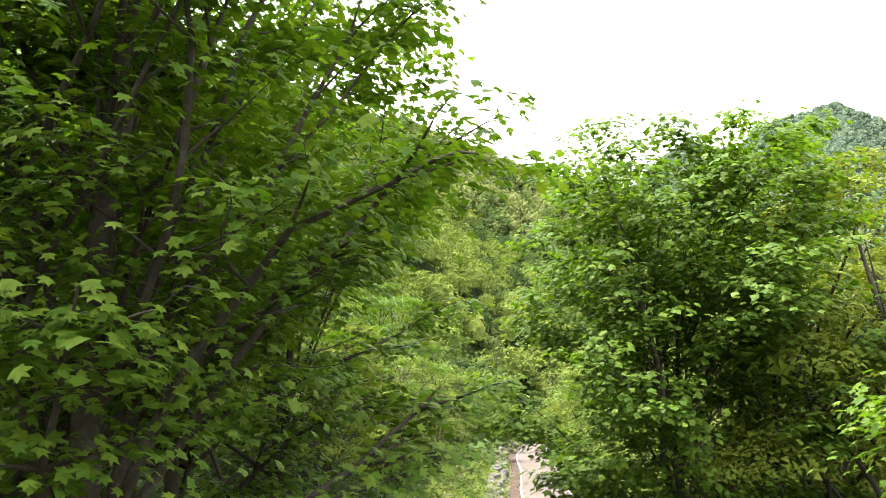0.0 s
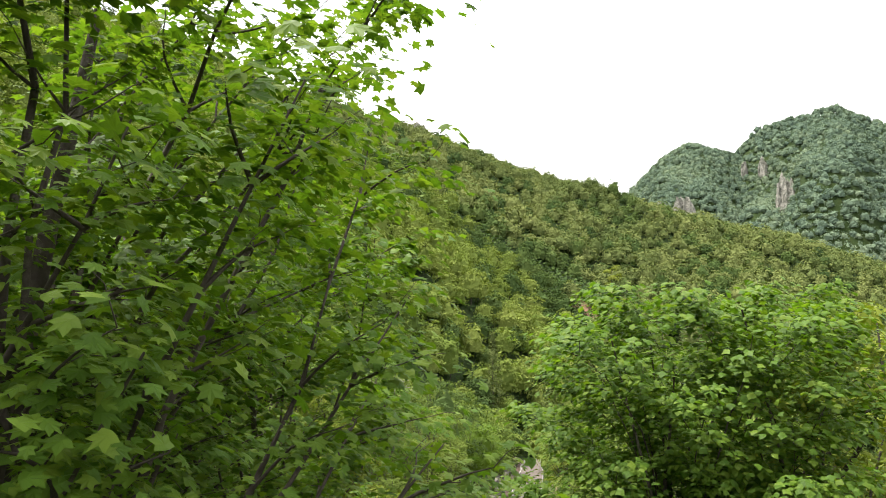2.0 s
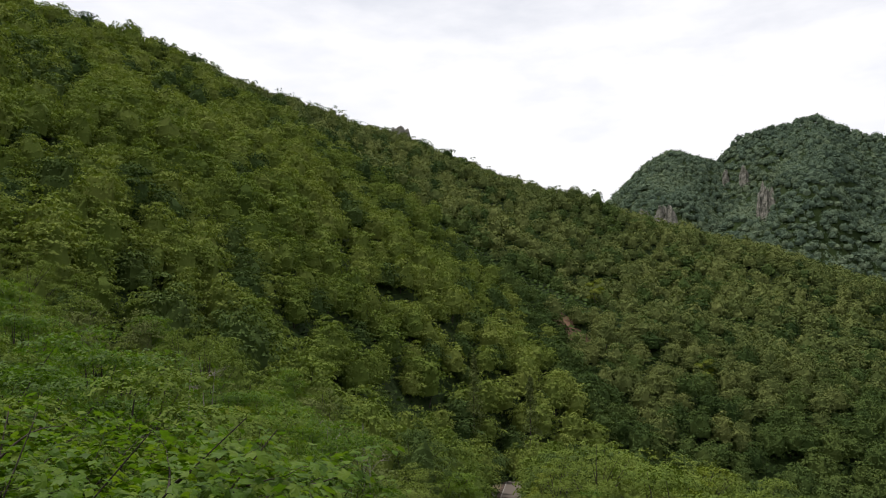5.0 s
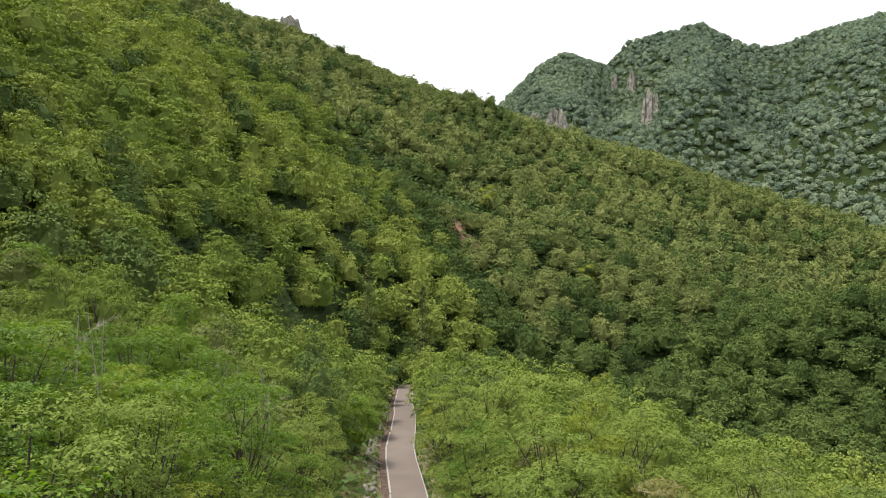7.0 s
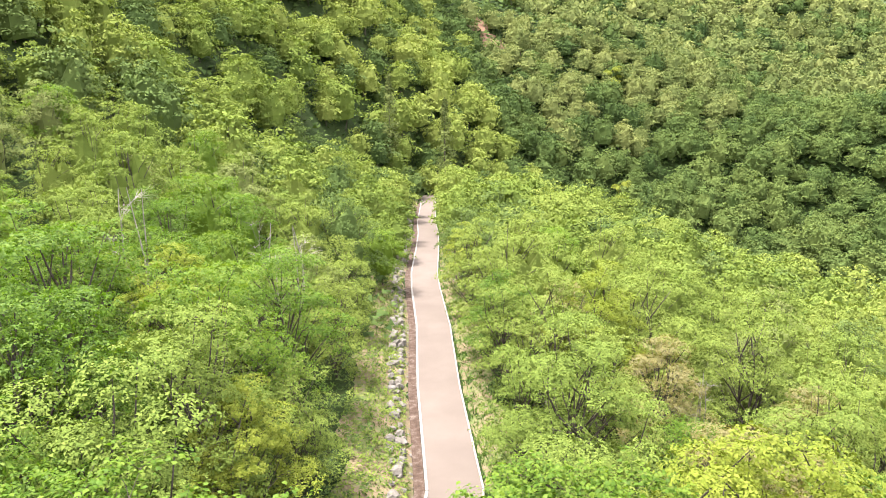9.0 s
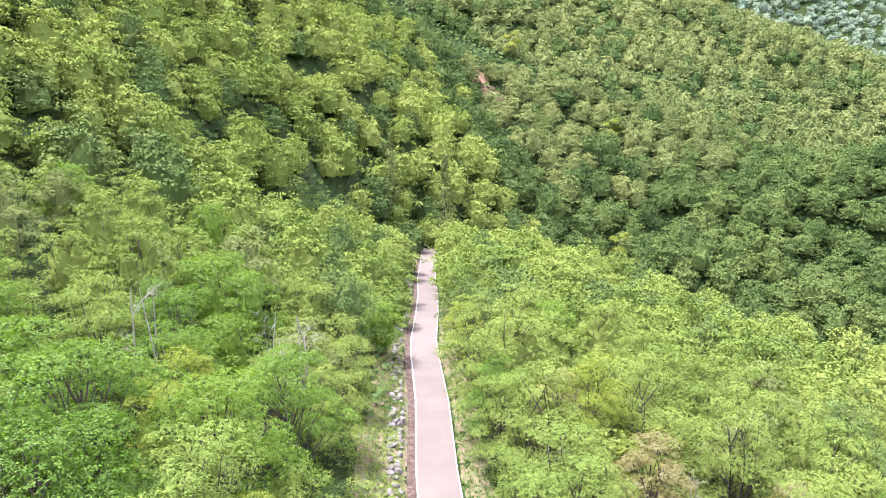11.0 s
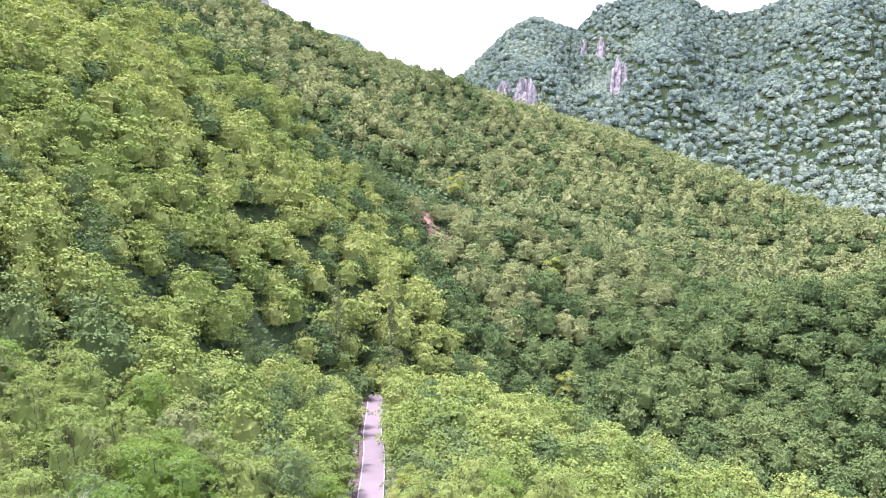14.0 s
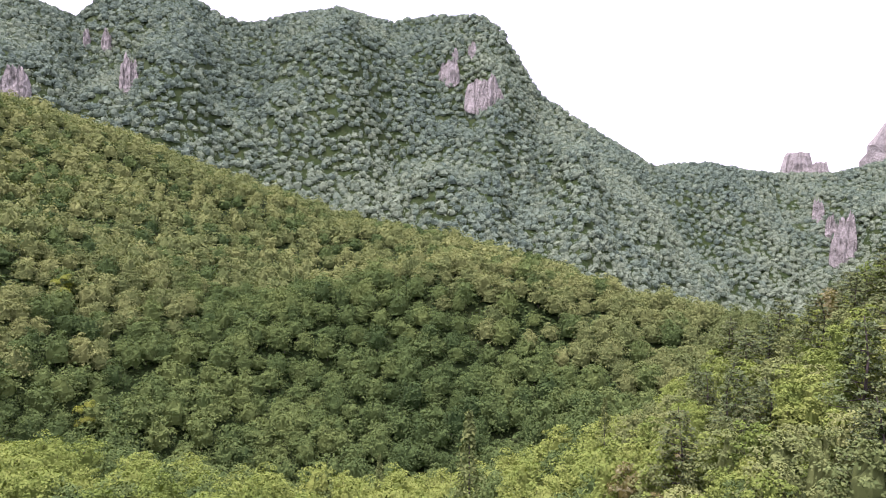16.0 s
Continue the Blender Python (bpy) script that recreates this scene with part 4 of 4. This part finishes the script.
def pine(seed, height, spread, whorls, per):
    """A pine: whorls of flat boughs with upturned needle tufts."""
    g = np.random.default_rng(seed)
    wood, c, n = Pile(), [], []
    line = bent(np.array([0, 0, -0.5]), np.array([0.2, 0.1, height]), g, 0, 6)
    wood.add(*tube(line, height * np.linspace(0.018, 0.003, 6), 6))
    for k in range(whorls):
        h = 0.22 + 0.76 * k / whorls
        length = spread * (1 - h) ** 0.6 * g.uniform(0.8, 1.15)
        for j in range(5):
            a = j * 1.257 + k * 0.7 + g.normal() * 0.2
            out = np.array([math.cos(a), math.sin(a), 0.12])
            start = np.array([0, 0, h * height])
            tip = start + out * length
            wood.add(*tube(bent(start, tip, g, -0.06 * length, 4), [0.05, 0.035, 0.02, 0.01], 3))
            t = np.sqrt(g.uniform(0.1, 1, per))[:, None]
            side = np.array([-math.sin(a), math.cos(a), 0])
            c.append(start + out * length * t + side * g.normal(size=(per, 1)) * 0.16 * length * t + [0, 0, 0.12] + g.normal(size=(per, 3)) * 0.06)
            n.append(np.array([0, 0, 1.0]) + g.normal(size=(per, 3)) * 0.35 + out * 0.3)
    c, n = np.concatenate(c), np.concatenate(n)
    lv, lf = place_leaves(SPRAY, c, n, 0.34 * g.uniform(0.6, 1.3, len(c)), g)
    return (*wood.arrays(), lv, lf)


pines = [tree_meshes("pine", pine(320 + k, 9.5, 3.2, 11, 11), PINE, 0.35 + 0.2 * k) for k in range(2)]
g = np.random.default_rng(330)
for k in range(28):
    a, r = radians(g.uniform(62, 78)), g.uniform(92, 113) if k < 19 else g.uniform(52, 84)
    x, y = r * math.sin(a), r * math.cos(a)
    s = g.uniform(0.75, 1.15)
    plant(pines[k % 2], "pine_tree", "dark green pine with flat spreading boughs on the spur", pose(x, y, foot(x, y), 0, 0, g.uniform(0, 360)) @ Matrix.Diagonal((s, s, s, 1)), "pines on the spur")

# a few single trees that stand out on the hillside
accent = tree_meshes("accent", crown_tree(341, 9.0, 3.0, 0.2, 30, 14, SPRAY, 0.5, 1, 0.36, 0, (0, 0), 3, 0.6), YELLOW, 0.8)
for x, y, s, label in ((62.5, 225.4, 1.0, "yellow-leaved tree standing out on the dark hillside"), (36.0, 262.0, 1.1, "pale yellow-green tree on the hillside"), (54.8, 182.8, 0.9, "pale flowering tree in the ravine")):
    plant(accent, "pale_tree", label, pose(x, y, foot(x, y)) @ Matrix.Diagonal((s, s, s, 1)), "pale trees on the hillside")


# ---- bare earth and rock on the slopes ----
for x, y, q in SCAR:
    a = np.linspace(0, 2 * np.pi, 25)[:-1]
    rad = np.linspace(0.05, 1, 7)
    xx, yy = x + q * np.cos(a)[:, None] * rad * (1 + 0.25 * np.sin(a * 3 + x))[:, None], y + q * np.sin(a)[:, None] * rad
    zz = land(xx, yy) + 0.5 * (1 - rad ** 3) + fbm(xx / 1.5, yy / 1.5, 7, 3) * 0.8
    scar = new("earth_scar", mesh_of("earth_scar", np.stack([xx, yy, zz], -1).reshape(-1, 3), [grid_faces(24, 7, True)], [EARTH], smooth=True))
    tagged(scar, "patch of bare reddish earth on the wooded hillside", "ground", kind="structure")


def crag(name, label, x, y, z, wide, deep, high, seed, top=0.35, lean=0):
    """A mass of bare rock: an upright block, split by cracks and worn at the top."""
    bm = bmesh.new()
    bmesh.ops.create_cube(bm, size=2.0)
    bmesh.ops.subdivide_edges(bm, edges=bm.edges[:], cuts=13, use_grid_fill=True)
    for vert in bm.verts:
        p = vert.co
        t = (p.z + 1) / 2
        round_off = 1 - 0.35 * (p.x * p.x * p.y * p.y)
        taper = 1 - (1 - top) * t ** 2.2
        col = noise.noise(Vector((p.x * 3.2 + seed, p.y * 3.2, p.z * 0.35))) * 0.34 + noise.noise(Vector((p.x * 8, p.y * 8 + seed, p.z * 1.2))) * 0.16
        peak = noise.noise(Vector((p.x * 2.4, p.y * 2.4, seed * 2.0))) * 0.13
        ledge = noise.noise(Vector((seed, p.x * 1.5, p.z * 6))) * 0.10
        k = round_off * taper * (1 + col + ledge)
        vert.co = Vector((p.x * k * wide / 2, p.y * k * deep / 2, (t * (1 + peak * t)) * high - (1 - t) * 14))
    me = bpy.data.meshes.new(name)
    bm.to_mesh(me)
    bm.free()
    me.materials.append(CLIFF)
    ob = new(name, me)
    back = 1 + (deep / 2 + lean * 0.2) / math.hypot(x, y)
    ob.matrix_basis = pose(x * back, y * back, z, -lean, 0, -math.degrees(math.atan2(x, y)))
    return tagged(ob, label, "rock", "bare rocks of the mountains")


def cliff(x, y, z, wide, high, seed):
    """A broken rock face that steps out of the wooded slope: fluted columns of uneven height over a wedge that runs back into the hill."""
    r, a = math.hypot(x, y), math.atan2(x, y)
    tries = np.arange(r * 0.8, r * 1.15, 1.0)
    r = float(tries[np.argmin(np.abs(land(tries * math.sin(a), tries * math.cos(a)) - (z - 5)) + 0.02 * np.abs(tries - r))])
    away, across = np.array([math.sin(a), math.cos(a), 0]), np.array([math.cos(a), -math.sin(a), 0])
    n, rows = 64, 18
    u = np.linspace(-1, 1, n)
    edge = np.clip(1 - np.abs(u) ** 2.6, 0, 1)
    top = high * np.sqrt(edge) * (0.78 + 0.5 * fbm(u * 2.0 + seed, u * 0 + seed, int(seed * 7), 4) + 0.3 * np.abs(fbm(u * 9, u * 0 + seed, int(seed * 5), 2)))
    foot_z = z - 8 + 5 * np.abs(u) ** 2
    t = np.linspace(0, 1, rows)
    up = foot_z[:, None] + (np.maximum(z + top, foot_z + 1) - foot_z)[:, None] * t
    uu = np.repeat(u[:, None], rows, 1)
    flute = fbm(uu * wide / 5 + seed, up / 30, int(seed * 3), 4) * 3.4 + fbm(uu * wide / 2.2, up / 3.2 + seed, int(seed * 11), 3) * 1.5
    back = 3.5 * np.abs(uu) ** 2 * wide / 18 + (up - z) * 0.28 + flute
    v = across * (uu * wide / 2)[..., None] + away * (r + back)[..., None] + np.array([0, 0, 1.0]) * up[..., None]
    rear = v[:, -1] + away * (8 + high * 1.5) + np.stack([0 * u, 0 * u, 2 + 0 * u], -1)
    v = np.concatenate([v, rear[:, None]], 1)
    ob = new("cliff", mesh_of("cliff", v.reshape(-1, 3), [grid_faces(n, rows + 1)], [CLIFF]))
    return tagged(ob, "bare pinkish grey cliff on the wooded mountainside", "rock", "bare rocks of the mountains")


for x, y, z, wide, high, seed in (
        (207, 560, 104, 17, 31, 1.3), (218, 640, 152, 9, 14, 2.1), (206, 652, 158, 6, 10, 2.9), (137, 588, 90, 18, 19, 3.7), (122, 602, 96, 12, 12, 4.4),
        (453, 431, 100, 36, 31, 5.2), (456, 478, 129, 20, 24, 6.6), (486, 478, 160, 8, 10, 7.9), (470, 484, 154, 6, 8, 7.1), (749, 244, -34, 24, 46, 8.8), (790, 270, -8, 10, 18, 8.1), (812, 290, 6, 12, 22, 9.4)):
    cliff(x, y, z + (11 if x < 600 else 4), wide, high, seed)
crag("rock_pinnacle", "grey rock pinnacle behind the wooded crest", -90.6, 684, 142, 34, 24, 84, 11.5, 0.45)
crag("ridge_crag", "dark rocky knob on the distant ridge", 932, 358, 38, 42, 40, 46, 12.2, 0.6)
crag("ridge_crag", "dark rocky knob on the distant ridge", 941, 336, 40, 26, 30, 32, 13.1, 0.5)
crag("rock_peak", "steep pale rock peak at the end of the valley", 978, 236, 20, 130, 80, 122, 14.0, 0.35)
